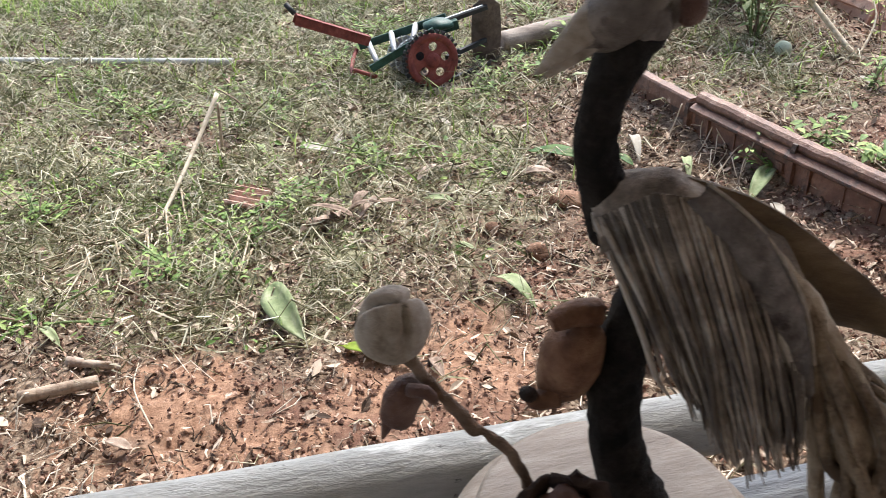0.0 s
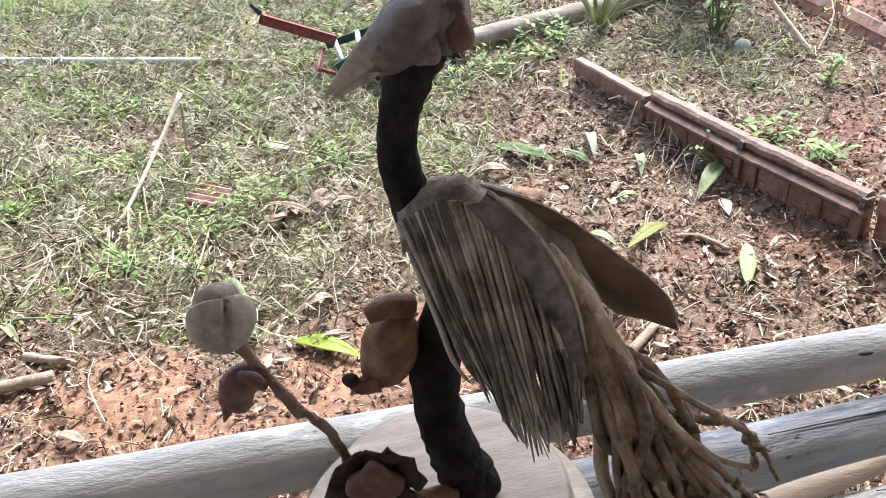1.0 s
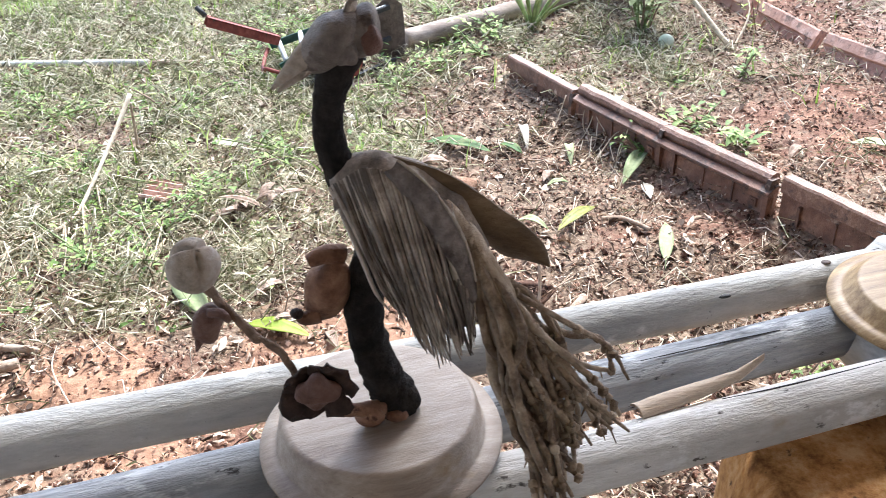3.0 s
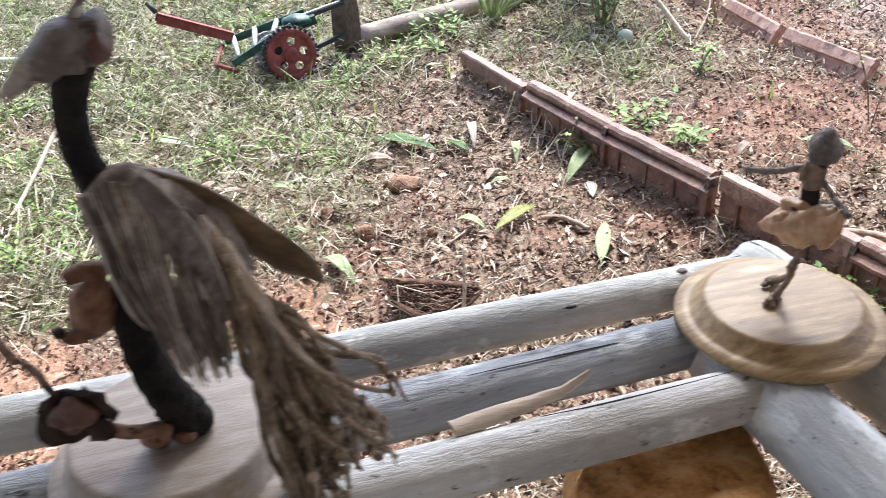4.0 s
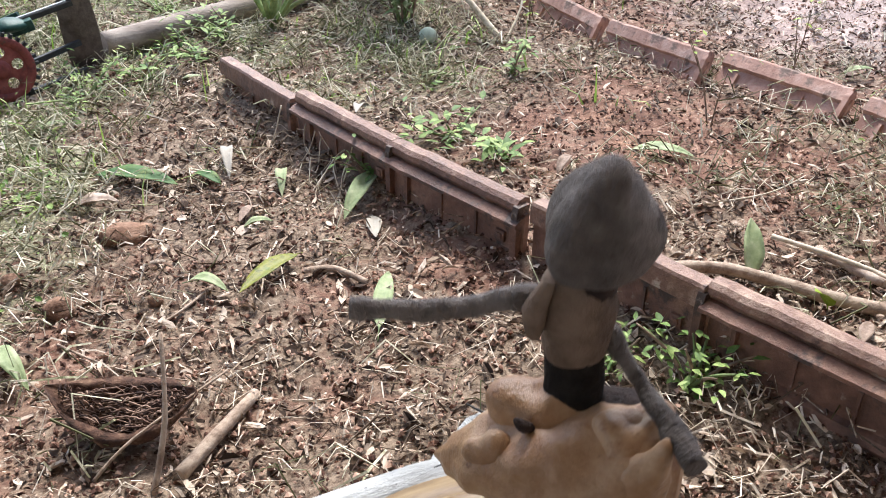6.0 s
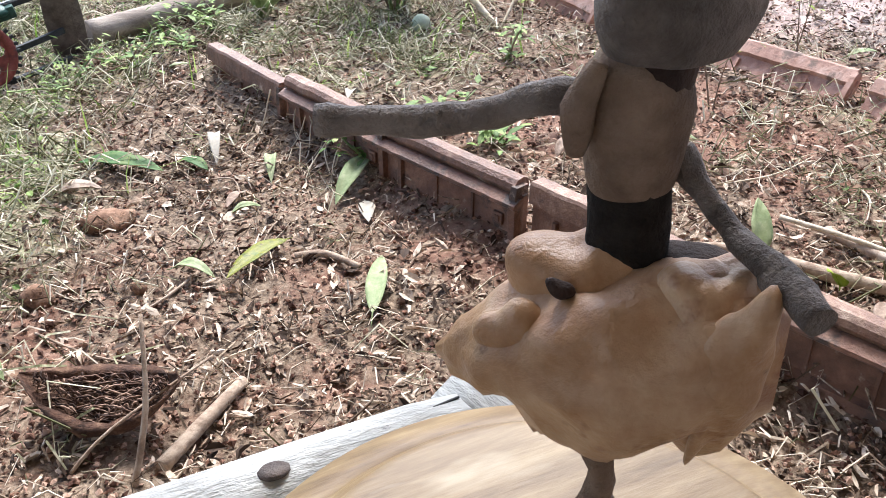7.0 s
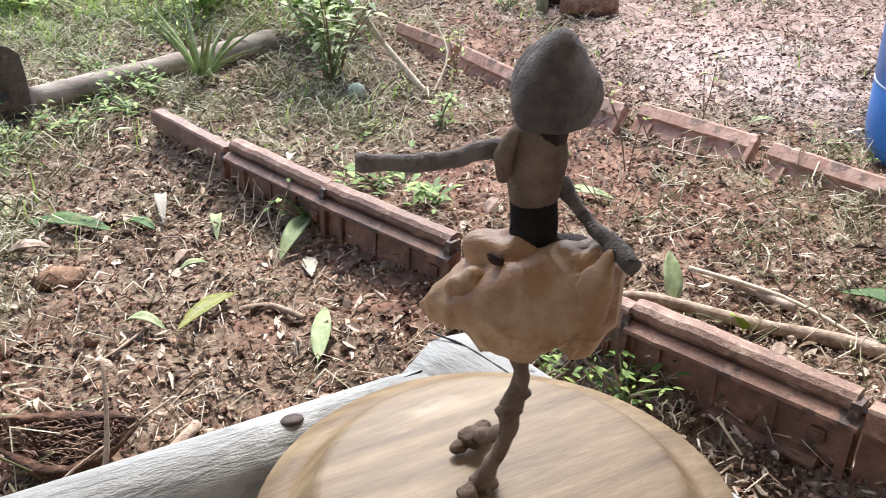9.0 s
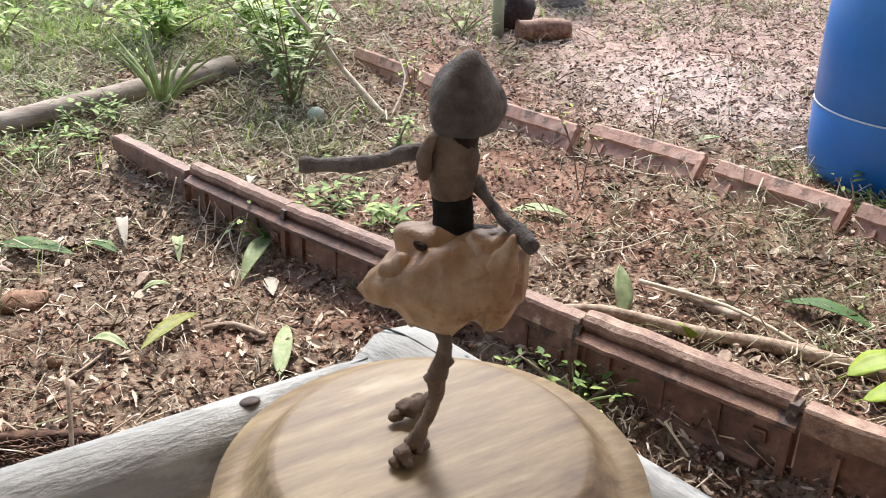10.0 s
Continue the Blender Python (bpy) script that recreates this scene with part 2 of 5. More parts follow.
GRASS = material("cut_grass", [(0.13, 0.13, 0.06), (0.37, 0.36, 0.215), (0.72, 0.68, 0.52)], 30, 0.75, 0, island=0.8, specular=0.25, through_light=0.2)
WEED = material("weed_leaf", [(0.085, 0.155, 0.032), (0.17, 0.265, 0.065), (0.31, 0.40, 0.125)], 30, 0.6, 0, island=0.55, specular=0.3, through_light=0.25)
LEAF_FRESH = material("fresh_broad_leaf", [(0.17, 0.30, 0.045), (0.30, 0.44, 0.09), (0.47, 0.58, 0.19)], 20, 0.5, 0, island=0.5, specular=0.3, through_light=0.35)
LEAF_DARK = material("dark_green_leaf", [(0.03, 0.075, 0.018), (0.055, 0.12, 0.03), (0.13, 0.16, 0.045)], 18, 0.6, 0.2, specular=0.25, through_light=0.1)
LEAF_PALE = material("pale_green_leaf", [(0.16, 0.21, 0.09), (0.26, 0.31, 0.15), (0.38, 0.40, 0.25)], 22, 0.6, 0.2, specular=0.25, through_light=0.1)
LEAF_YELLOW = material("yellowing_leaf", [(0.06, 0.085, 0.012), (0.20, 0.20, 0.02), (0.11, 0.15, 0.025)], 45, 0.5, 0.2, spots=[((0.08, 0.045, 0.02), 60, 0.60)], through_light=0.12)
LEAF_WHITE = material("bleached_leaf", [(0.28, 0.25, 0.20), (0.42, 0.39, 0.33)], 22, 0.7, 0.2, specular=0.2)
LEAF_DRY = material("dry_brown_leaf", [(0.17, 0.115, 0.08), (0.30, 0.22, 0.165), (0.42, 0.34, 0.27)], 30, 0.7, 0.3, per_object=0.3)
LEAF_LIME = material("lime_leaf", [(0.19, 0.28, 0.025), (0.31, 0.39, 0.045)], 22, 0.5, 0.1, through_light=0.25)
ALOE = material("spiky_leaf", [(0.15, 0.21, 0.075), (0.25, 0.32, 0.13), (0.38, 0.43, 0.20)], 22, 0.55, 0.1, island=0.3, through_light=0.15)
FRUIT = material("pale_green_fruit", [(0.34, 0.40, 0.27), (0.46, 0.50, 0.38)], 16, 0.5, 0.2)
COIR = material("coconut_husk", [(0.03, 0.016, 0.010), (0.085, 0.042, 0.026), (0.20, 0.12, 0.075)], 35, 0.9, 0.9, (1, 1, 1), 160, bump_scale=120)
FIBRE = material("coconut_fibre", [(0.03, 0.016, 0.011), (0.10, 0.055, 0.038), (0.25, 0.165, 0.12)], 40, 0.9, 0, island=0.7)
CLOD = material("brown_clod", [(0.13, 0.07, 0.045), (0.24, 0.14, 0.09), (0.34, 0.22, 0.15)], 35, 0.95, 0.8)
# pale, so that the unseen wall and roof bounce light onto the table
PLASTER = material("bounce_wall_plaster", [(0.70, 0.67, 0.62), (0.80, 0.77, 0.72)], 3, 0.9, 0.2)
ROOF = material("shade_roof_boards", [(0.46, 0.41, 0.35), (0.62, 0.57, 0.50)], 5, 0.85, 0.3, (0.2, 1, 1))


# ---- mesh helpers ----
def V(*p):
    return Vector(p)


def smooth_path(points, radii=None, steps=5):
    """Catmull-Rom through the points (and radii)."""
    P = [Vector(p) for p in points]
    R = list(radii) if radii is not None else [0] * len(P)
    out, rr = [], []
    for i in range(len(P) - 1):
        a, b, c, d = P[max(i - 1, 0)], P[i], P[i + 1], P[min(i + 2, len(P) - 1)]
        for k in range(steps):
            u = k / steps
            out.append(0.5 * ((2 * b) + (c - a) * u + (2 * a - 5 * b + 4 * c - d) * u * u + (3 * b - a - 3 * c + d) * u ** 3))
            rr.append(R[i] + (R[i + 1] - R[i]) * u)
    return out + [P[-1]], rr + [R[-1]]


def tube(bm, points, radii, seg=8, rough=0.0, steps=4, squash=1.0, freq=40.0, smooth=True):
    """A capped round limb along a path into bm."""
    if isinstance(radii, (int, float)):
        radii = [radii] * len(points)
    P, R = smooth_path(points, radii, steps) if steps > 1 else ([Vector(p) for p in points], radii)
    rings, side = [], None
    for i, (p, r) in enumerate(zip(P, R)):
        d = (P[min(i + 1, len(P) - 1)] - P[max(i - 1, 0)]).normalized()
        if side is None:
            side = d.orthogonal().normalized()
        side = (side - d * side.dot(d)).normalized()
        up = d.cross(side)
        ring = []
        for k in range(seg):
            a = 2 * math.pi * k / seg
            q = p + r * (math.cos(a) * side + math.sin(a) * up * squash)
            if rough:
                q += (q - p) * rough * noise.noise(q * freq)
            ring.append(bm.verts.new(q))
        rings.append(ring)
    for a, b in zip(rings, rings[1:]):
        for k in range(seg):
            bm.faces.new((a[k], a[(k + 1) % seg], b[(k + 1) % seg], b[k])).smooth = smooth
    for ring, flip in ((rings[0], True), (rings[-1], False)):
        try:
            bm.faces.new(ring[::-1] if flip else ring)
        except ValueError:
            pass
    return bm


def blob(bm, centre, size, rough=0.1, freq=30.0, sub=3, turn=(0, 0, 0), shape=None):
    """An uneven rounded lump; shape(v) may reshape the unit ball."""
    made = bmesh.ops.create_icosphere(bm, subdivisions=sub, radius=1.0)["verts"]
    m = pose(*centre, *turn)
    for v in made:
        q = v.co.copy()
        if shape:
            q = shape(q)
        q = Vector((q.x * size[0], q.y * size[1], q.z * size[2]))
        q *= 1 + rough * noise.noise(q * freq + Vector(centre) * 13)
        v.co = m @ q
    for f in {f for v in made for f in v.link_faces}:
        f.smooth = True
    return bm


def block(bm, size, m=Matrix(), bevel=0.0):
    made = bmesh.ops.create_cube(bm, size=1.0)["verts"]
    for v in made:
        v.co = m @ Vector((v.co.x * size[0], v.co.y * size[1], v.co.z * size[2]))
    if bevel:
        bmesh.ops.bevel(bm, geom=list({e for v in made for e in v.link_edges}), offset=bevel, segments=2, affect="EDGES", profile=0.7)
    return bm


def lathe(bm, profile, seg=64, m=Matrix(), wobble=0.0):
    """A turned body from (radius, height) pairs, closed where the radius is 0."""
    rings = []
    for r, z in profile:
        if r < 1e-6:
            rings.append([bm.verts.new(m @ Vector((0, 0, z)))])
        else:
            rings.append([bm.verts.new(m @ Vector((r * (1 + wobble * noise.noise(Vector((math.cos(2 * math.pi * k / seg) * 2, math.sin(2 * math.pi * k / seg) * 2, z * 20)))) * math.cos(2 * math.pi * k / seg), r * math.sin(2 * math.pi * k / seg), z))) for k in range(seg)])
    for a, b in zip(rings, rings[1:]):
        for k in range(seg):
            j = (k + 1) % seg
            f = [a[0], b[j], b[k]] if len(a) == 1 else [a[k], a[j], b[0]] if len(b) == 1 else [a[k], a[j], b[j], b[k]]
            bm.faces.new(f).smooth = True
    return bm


def finish(bm, name, mats):
    bmesh.ops.recalc_face_normals(bm, faces=bm.faces[:])
    me = bpy.data.meshes.new(name)
    bm.to_mesh(me)
    bm.free()
    for m in mats if isinstance(mats, (list, tuple)) else [mats]:
        me.materials.append(m)
    return new(name, me)


def part(name, bm, mat, parent, label=""):
    ob = finish(bm, name, mat)
    ob.parent = parent
    return tagged(ob, label)


def thing(name, place, label, category, group="", kind=""):
    """An empty at a thing's base, to which its parts are given in its own frame."""
    ob = new(name)
    ob.empty_display_size = 0.02
    ob.matrix_basis = place if isinstance(place, Matrix) else Matrix.Translation(place)
    return tagged(ob, label, category, group, kind)


def single(name, bm, mats, label, category, place=Matrix(), group="", kind=""):
    ob = finish(bm, name, mats)
    ob.matrix_basis = place
    return tagged(ob, label, category, group, kind)


def multi(name, pieces, label, category, place=Matrix()):
    """One plain mesh out of several (bmesh, material)."""
    whole, mats = bmesh.new(), []
    for bm, mat in pieces:
        if mat not in mats:
            mats.append(mat)
        bmesh.ops.recalc_face_normals(bm, faces=bm.faces[:])
        for f in bm.faces:
            f.material_index = mats.index(mat)
        tmp = bpy.data.meshes.new("tmp")
        bm.to_mesh(tmp)
        bm.free()
        whole.from_mesh(tmp)
        bpy.data.meshes.remove(tmp)
    me = bpy.data.meshes.new(name)
    whole.to_mesh(me)
    whole.free()
    for m in mats:
        me.materials.append(m)
    ob = new(name, me)
    ob.matrix_basis = place
    return tagged(ob, label, category)


# ---- ground ----
def relief(x, y):
    """The ground's height."""
    p = Vector((x, y, 0))
    h = 0.018 * noise.noise(p * 1.3) + 0.010 * noise.noise(p * 4.1 + V(3, 1, 0)) + 0.013 * noise.noise(p * 9) + 0.007 * noise.noise(p * 19)
    h += 0.045 * math.exp(-((x - 0.66 - 0.487 * (3.03 - y)) / 0.09) ** 2) * (1 if 0.3 < y < 3.1 else 0)
    return h + 0.03 * min(max((y - 3.0) / 3.0, 0), 1)


def ground_sheet():
    def ticks(lo, a, b, hi, step):
        near = np.arange(a, b + 1e-6, step)
        left = lo + (a - lo) * (1 - np.linspace(1, 0, 14, endpoint=False) ** 3)
        right = b + (hi - b) * np.linspace(0, 1, 15)[1:] ** 3
        return np.concatenate([left, near, right])
    xs, ys = ticks(-400, -2.4, 5.6, 400, 0.022), ticks(-300, 0.6, 6.6, 600, 0.022)
    verts = []
    for y in ys:
        for x in xs:
            z = relief(x, y)
            if -2.5 < x < 5.7 and 0.5 < y < 6.7:
                q = Vector((x, y, 0))
                z += 0.008 * noise.noise(q * 31) + 0.004 * noise.noise(q * 63)
            verts.append((x, y, z))
    nx = len(xs)
    faces = [(j * nx + i, j * nx + i + 1, (j + 1) * nx + i + 1, (j + 1) * nx + i) for j in range(len(ys) - 1) for i in range(nx - 1)]
    me = bpy.data.meshes.new("ground")
    me.from_pydata(verts, [], faces)
    me.materials.append(SOIL)
    me.shade_smooth()
    for name, of in (("cover", litter_density), ("green", greenness), ("sand", sandiness), ("path", trodden_sheen), ("wet", dampness)):
        layer = me.attributes.new(name, "FLOAT", "POINT")
        layer.data.foreach_set("value", [of(x, y) for x, y, z in verts])
    return tagged(new("ground", me), "red earth yard strewn with dry litter and cut grass", "ground", kind="structure")



def greenness(x, y):
    """How thickly grass covers the yard there, 0 to 1."""
    n = noise.noise(Vector((x * 1.9, y * 1.9, 4.0))) * 0.7 + noise.noise(Vector((x * 5.5, y * 5.5, 9.0))) * 0.7
    g = 0.0
    edge = 0.35 + 0.28 * (y - 2.2)                       # the mown grass lies beyond and beside this line
    g = max(g, min(max((edge - x) / 0.6, 0), 1) * min(max((y - 1.55) / 0.7, 0), 1))
    g = max(g, 0.55 * min(max((y - 3.7) / 0.8, 0), 1) * (1 if x < 1.5 else 0.35))
    g = max(g, 0.35 * math.exp(-((x - 2.3) ** 2 + (y - 1.9) ** 2) / 0.4))
    g = max(g, 0.5 * math.exp(-((x - 1.1) ** 2 + (y - 3.4) ** 2) / 0.25))
    return min(max(g + n * (0.25 + g), 0), 1)


def litter_density(x, y):
    """How thickly dry litter lies there, 0 to 1; bare sand close to the table and a wet bare path further off."""
    n = noise.noise(Vector((x * 2.1, y * 2.1, 1.0))) * 0.5 + noise.noise(Vector((x * 6, y * 6, 2.0))) * 0.55
    d = 0.85
    d -= 0.65 * math.exp(-((x + 0.25) / 0.55) ** 2 - ((y - 1.35) / 0.28) ** 2)
    d -= 0.55 * math.exp(-((x - 1.75) / 0.5) ** 2 - ((y - 2.35) / 0.35) ** 2)
    d -= 0.45 * math.exp(-((x - 3.3) / 0.8) ** 2 - ((y - 3.7) / 0.5) ** 2)
    d -= 0.42 * math.exp(-((x - 0.75) / 0.55) ** 2 - ((y - 1.95) / 0.5) ** 2)
    d -= 0.35 * min(max((x - 1.35) / 0.5, 0), 1)
    return min(max(d + n * 0.7, 0.10), 1)


def sandiness(x, y):
    """Bare orange sand, close to the table."""
    n = 0.45 * noise.noise(Vector((x * 4, y * 4, 12.0))) + 0.3 * noise.noise(Vector((x * 11, y * 11, 3.0)))
    e = max(math.exp(-((x + 0.60) / 0.42) ** 2 - ((y - 1.40) / 0.26) ** 2), math.exp(-((x - 0.0) / 0.26) ** 2 - ((y - 1.62) / 0.20) ** 2), 0.4 * math.exp(-((x - 1.80) / 0.30) ** 2 - ((y - 2.40) / 0.28) ** 2))
    return min(max(0.80 * e + 1.2 * n * min(1, 3 * e), 0), 1)


def trodden_sheen(x, y):
    """The bare path across the yard further off, grazing sheen and haze painted pale."""
    n = 0.5 * noise.noise(Vector((x * 2.5, y * 2.5, 6.0))) + 0.3 * noise.noise(Vector((x * 8, y * 8, 1.0)))
    e = min(max((x - 2.15) / 0.5, 0), 1) * min(max((y - 2.3) / 0.8, 0), 1)
    return min(max(0.75 * e + n * min(1, 2 * e), 0), 1)


def dampness(x, y):
    e = math.exp(-((x - 2.95) / 0.45) ** 2 - ((y - 3.05) / 0.55) ** 2)
    return min(max(1.4 * e + 0.9 * e * noise.noise(Vector((x * 5, y * 5, 2.0))), 0), 1)


ground_sheet()


def scatter(count, chance, near=1.0):
    """Places in the yard, thicker close to the table where near is large."""
    out = []
    while len(out) < count:
        for u, v, k in rng.random((4096, 3)):
            x, y = -2.3 + 8.2 * u, 0.9 + 5.5 * v ** near
            if x < 3.1 + 0.75 * (y - 2) and x > -0.9 - 0.42 * (y - 0.9) and k < chance(x, y):
                out.append((x, y))
    return np.array(out[:count])


def heights(places):
    return np.array([relief(x, y) for x, y in places])


def strewn(name, places, mat, label, long, wide, bend, lift, tilt, sides=3):
    """Many small bent stalks as one mesh."""
    n = len(places)
    q = rng.random((n, 8))
    length = long[0] + (long[1] - long[0]) * q[:, 0] ** 2
    w = wide[0] + (wide[1] - wide[0]) * q[:, 1] ** 1.5
    a, t = q[:, 2] * 6.283, (q[:, 3] - 0.3) * tilt
    d = np.stack([np.cos(a) * np.cos(t), np.sin(a) * np.cos(t), np.sin(t)], 1)
    s = np.stack([-np.sin(a), np.cos(a), 0 * a], 1)
    u = np.cross(d, s)
    base = np.concatenate([places, (heights(places) + 0.002 + lift * q[:, 4])[:, None]], 1)
    bow, rise = bend * (q[:, 5] - 0.5), bend * 0.5 * q[:, 6]
    rings = []
    for f, r in ((0, 0.8), (0.5, 1.0), (1.0, 0.5)):
        arch = 1 - (2 * f - 1) ** 2
        c = base + d * (length * (f - 0.5))[:, None] + s * (bow * length * arch)[:, None]
        c[:, 2] += rise * length * arch
        for j in range(sides):
            an = 6.283 * j / sides
            rings.append(c + (w * r)[:, None] * (math.cos(an) * s + math.sin(an) * u))
    verts = np.stack(rings, 1).reshape(-1, 3)
    quads = np.array([(k * sides + j, k * sides + (j + 1) % sides, (k + 1) * sides + (j + 1) % sides, (k + 1) * sides + j) for k in range(2) for j in range(sides)])
    faces = (quads[None] + (np.arange(n) * 3 * sides)[:, None, None]).reshape(-1, 4)
    me = bpy.data.meshes.new(name)
    me.from_pydata(verts.tolist(), [], faces.tolist())
    me.materials.append(mat)
    return tagged(new(name, me), label, name.replace("_", " "), kind="stuff")


def strewn_flat(name, places, mat, label, long, wide, curl, tilt, lift):
    """Many small curled flakes or leaves as one mesh."""
    n = len(places)
    q = rng.random((n, 8))
    length = long[0] + (long[1] - long[0]) * q[:, 0] ** 2
    w = length * (wide[0] + (wide[1] - wide[0]) * q[:, 1])
    a, t, b = q[:, 2] * 6.283, (q[:, 3] - 0.4) * tilt, (q[:, 4] - 0.5) * tilt * 1.5
    d = np.stack([np.cos(a) * np.cos(t), np.sin(a) * np.cos(t), np.sin(t)], 1)
    s0 = np.stack([-np.sin(a), np.cos(a), 0 * a], 1)
    u0 = np.cross(d, s0)
    s = s0 * np.cos(b)[:, None] + u0 * np.sin(b)[:, None]
    u = np.cross(d, s)
    c = np.concatenate([places, (heights(places) + 0.003 + lift * q[:, 5])[:, None]], 1)
    k = curl * (q[:, 6] - 0.3) * length
    ring = [c + d * (px * length)[:, None] + s * (py * w)[:, None] + u * (pz * k)[:, None] for px, py, pz in ((-0.5, 0, 0), (-0.15, -0.5, 1), (0.2, -0.42, 1), (0.5, 0, -1), (0.2, 0.42, 1), (-0.15, 0.5, 1), (0.05, 0, 0))]
    verts = np.stack(ring, 1).reshape(-1, 3)
    fan = np.array([(0, 1, 6), (1, 2, 6), (2, 3, 6), (3, 4, 6), (4, 5, 6), (5, 0, 6)])
    faces = (fan[None] + (np.arange(n) * 7)[:, None, None]).reshape(-1, 3)
    me = bpy.data.meshes.new(name)
    me.from_pydata(verts.tolist(), [], faces.tolist())
    me.materials.append(mat)
    return tagged(new(name, me), label, name.replace("_", " "), kind="stuff")


def granules(name, places, mat, label, size, flat, lift):
    """Many small uneven lumps (eight faces each) as one mesh."""
    n = len(places)
    q = rng.random((n, 12))
    r = size[0] + (size[1] - size[0]) * q[:, 0] ** 2.2
    a, t = q[:, 1] * 6.283, (q[:, 2] - 0.5) * 1.2
    d = np.stack([np.cos(a) * np.cos(t), np.sin(a) * np.cos(t), np.sin(t)], 1)
    s = np.stack([-np.sin(a), np.cos(a), 0 * a], 1)
    u = np.cross(d, s)
    c = np.concatenate([places, (heights(places) + 0.0015 + r * 0.3 + lift * q[:, 3])[:, None]], 1)
    wide = flat[0] + (flat[1] - flat[0]) * q[:, 4]
    tips = [c + v * (r * k * (0.7 + 0.6 * q[:, 5 + m]))[:, None] for m, (v, k) in enumerate(((d, 1), (s, wide), (-d, 1), (-s, wide), (u, wide * 0.8), (-u, wide * 0.8)))]
    verts = np.stack(tips, 1).reshape(-1, 3)
    tri = np.array([(0, 1, 4), (1, 2, 4), (2, 3, 4), (3, 0, 4), (1, 0, 5), (2, 1, 5), (3, 2, 5), (0, 3, 5)])
    faces = (tri[None] + (np.arange(n) * 6)[:, None, None]).reshape(-1, 3)
    me = bpy.data.meshes.new(name)
    me.from_pydata(verts.tolist(), [], faces.tolist())
    me.materials.append(mat)
    return tagged(new(name, me), label, name.replace("_", " "), kind="stuff")


def clumps(x, y, size, seed):
    """Uneven heaping of the litter, about 0 to 1.5."""
    return max(0.05, 0.65 + 1.5 * noise.noise(Vector((x * size, y * size, seed))))


strewn("straw_litter", scatter(36000, lambda x, y: litter_density(x, y) * (0.45 + 0.55 * greenness(x, y)) * clumps(x, y, 7, 5.0) * (1 - 0.75 * sandiness(x, y)), 1.45), STRAW, "pale dry stalks and straw lying over the yard", (0.012, 0.10), (0.0008, 0.0028), 0.9, 0.020, 0.7)
strewn_flat("dry_flakes", scatter(30000, lambda x, y: litter_density(x, y) * clumps(x, y, 6, 8.0) * (1 - 0.7 * sandiness(x, y)), 1.4), CHIPS, "small brown dry leaf flakes and bark bits on the earth", (0.006, 0.050), (0.18, 0.5), 0.3, 0.9, 0.014)
granules("soil_crumbs", scatter(88000, lambda x, y: (1 - 0.75 * greenness(x, y)) * (1 - 0.6 * sandiness(x, y)) * (1 - 0.5 * trodden_sheen(x, y)), 1.55), RED_CHIPS, "red-brown crumbs of bark and broken earth", (0.0025, 0.0105), (0.35, 0.9), 0.004)
strewn("bark_mulch", scatter(15000, lambda x, y: (1 - 0.8 * greenness(x, y)) * clumps(x, y, 5, 2.0) * (1 - 0.9 * sandiness(x, y)) * (1 - 0.7 * trodden_sheen(x, y)), 1.5), CHIPS, "splintered brown bark mulch on the earth", (0.008, 0.045), (0.0015, 0.0045), 0.5, 0.008, 0.8)
strewn("cut_grass", scatter(50000, lambda x, y: greenness(x, y) * clumps(x, y, 6, 11.0), 1.15), GRASS, "grey-green mown grass lying in mats", (0.02, 0.13), (0.0009, 0.0029), 1.1, 0.034, 1.0)
strewn_flat("weed_leaves", scatter(12000, lambda x, y: max(0, greenness(x, y) - 0.2) * (0.05 + 2.2 * max(0, noise.noise(Vector((x * 3.2, y * 3.2, 7.0))) - 0.08)), 1.15), WEED, "small fresh green weed leaves among the grass", (0.010, 0.032), (0.3, 0.6), 0.2, 1.0, 0.035)


# ---- the log table ----
def log_between(name, a, b, ra, rb, mat, parent, label, lump=0.04, flat=1.0):
    """A rough pole from a to b, lying along its own x."""
    a, b = Vector(a), Vector(b)
    length = (b - a).length
    bm = bmesh.new()
    n, seg, rings = max(24, int(length / 0.02)), 32, []
    seedv = a * 7
    for i in range(n + 1):
        u = i / n
        r = ra + (rb - ra) * u
        end = 1.0 if 0 < i < n else 0.93
        ring = []
        for k in range(seg):
            an = 2 * math.pi * k / seg
            q = Vector((u * length, math.cos(an), math.sin(an)))
            d = lump * noise.noise(Vector((u * length * 5, math.cos(an) * 1.2, math.sin(an) * 1.2)) + seedv) + 0.35 * lump * noise.noise(Vector((u * length * 14, math.cos(an) * 4, math.sin(an) * 4)) + seedv)
            ring.append(bm.verts.new((u * length + (0.004 * noise.noise(q * 3) if not 0 < i < n else 0), r * end * (1 + d) * math.cos(an), r * end * flat * (1 + d) * math.sin(an))))
        rings.append(ring)
    for p, q in zip(rings, rings[1:]):
        for k in range(seg):
            bm.faces.new((p[k], p[(k + 1) % seg], q[(k + 1) % seg], q[k])).smooth = True
    bm.faces.new(rings[0][::-1]), bm.faces.new(rings[-1])
    ob = part(name, bm, mat, parent, label)
    ob.matrix_basis = Matrix.Translation(a) @ (b - a).to_track_quat("X", "Z").to_matrix().to_4x4()
    return ob


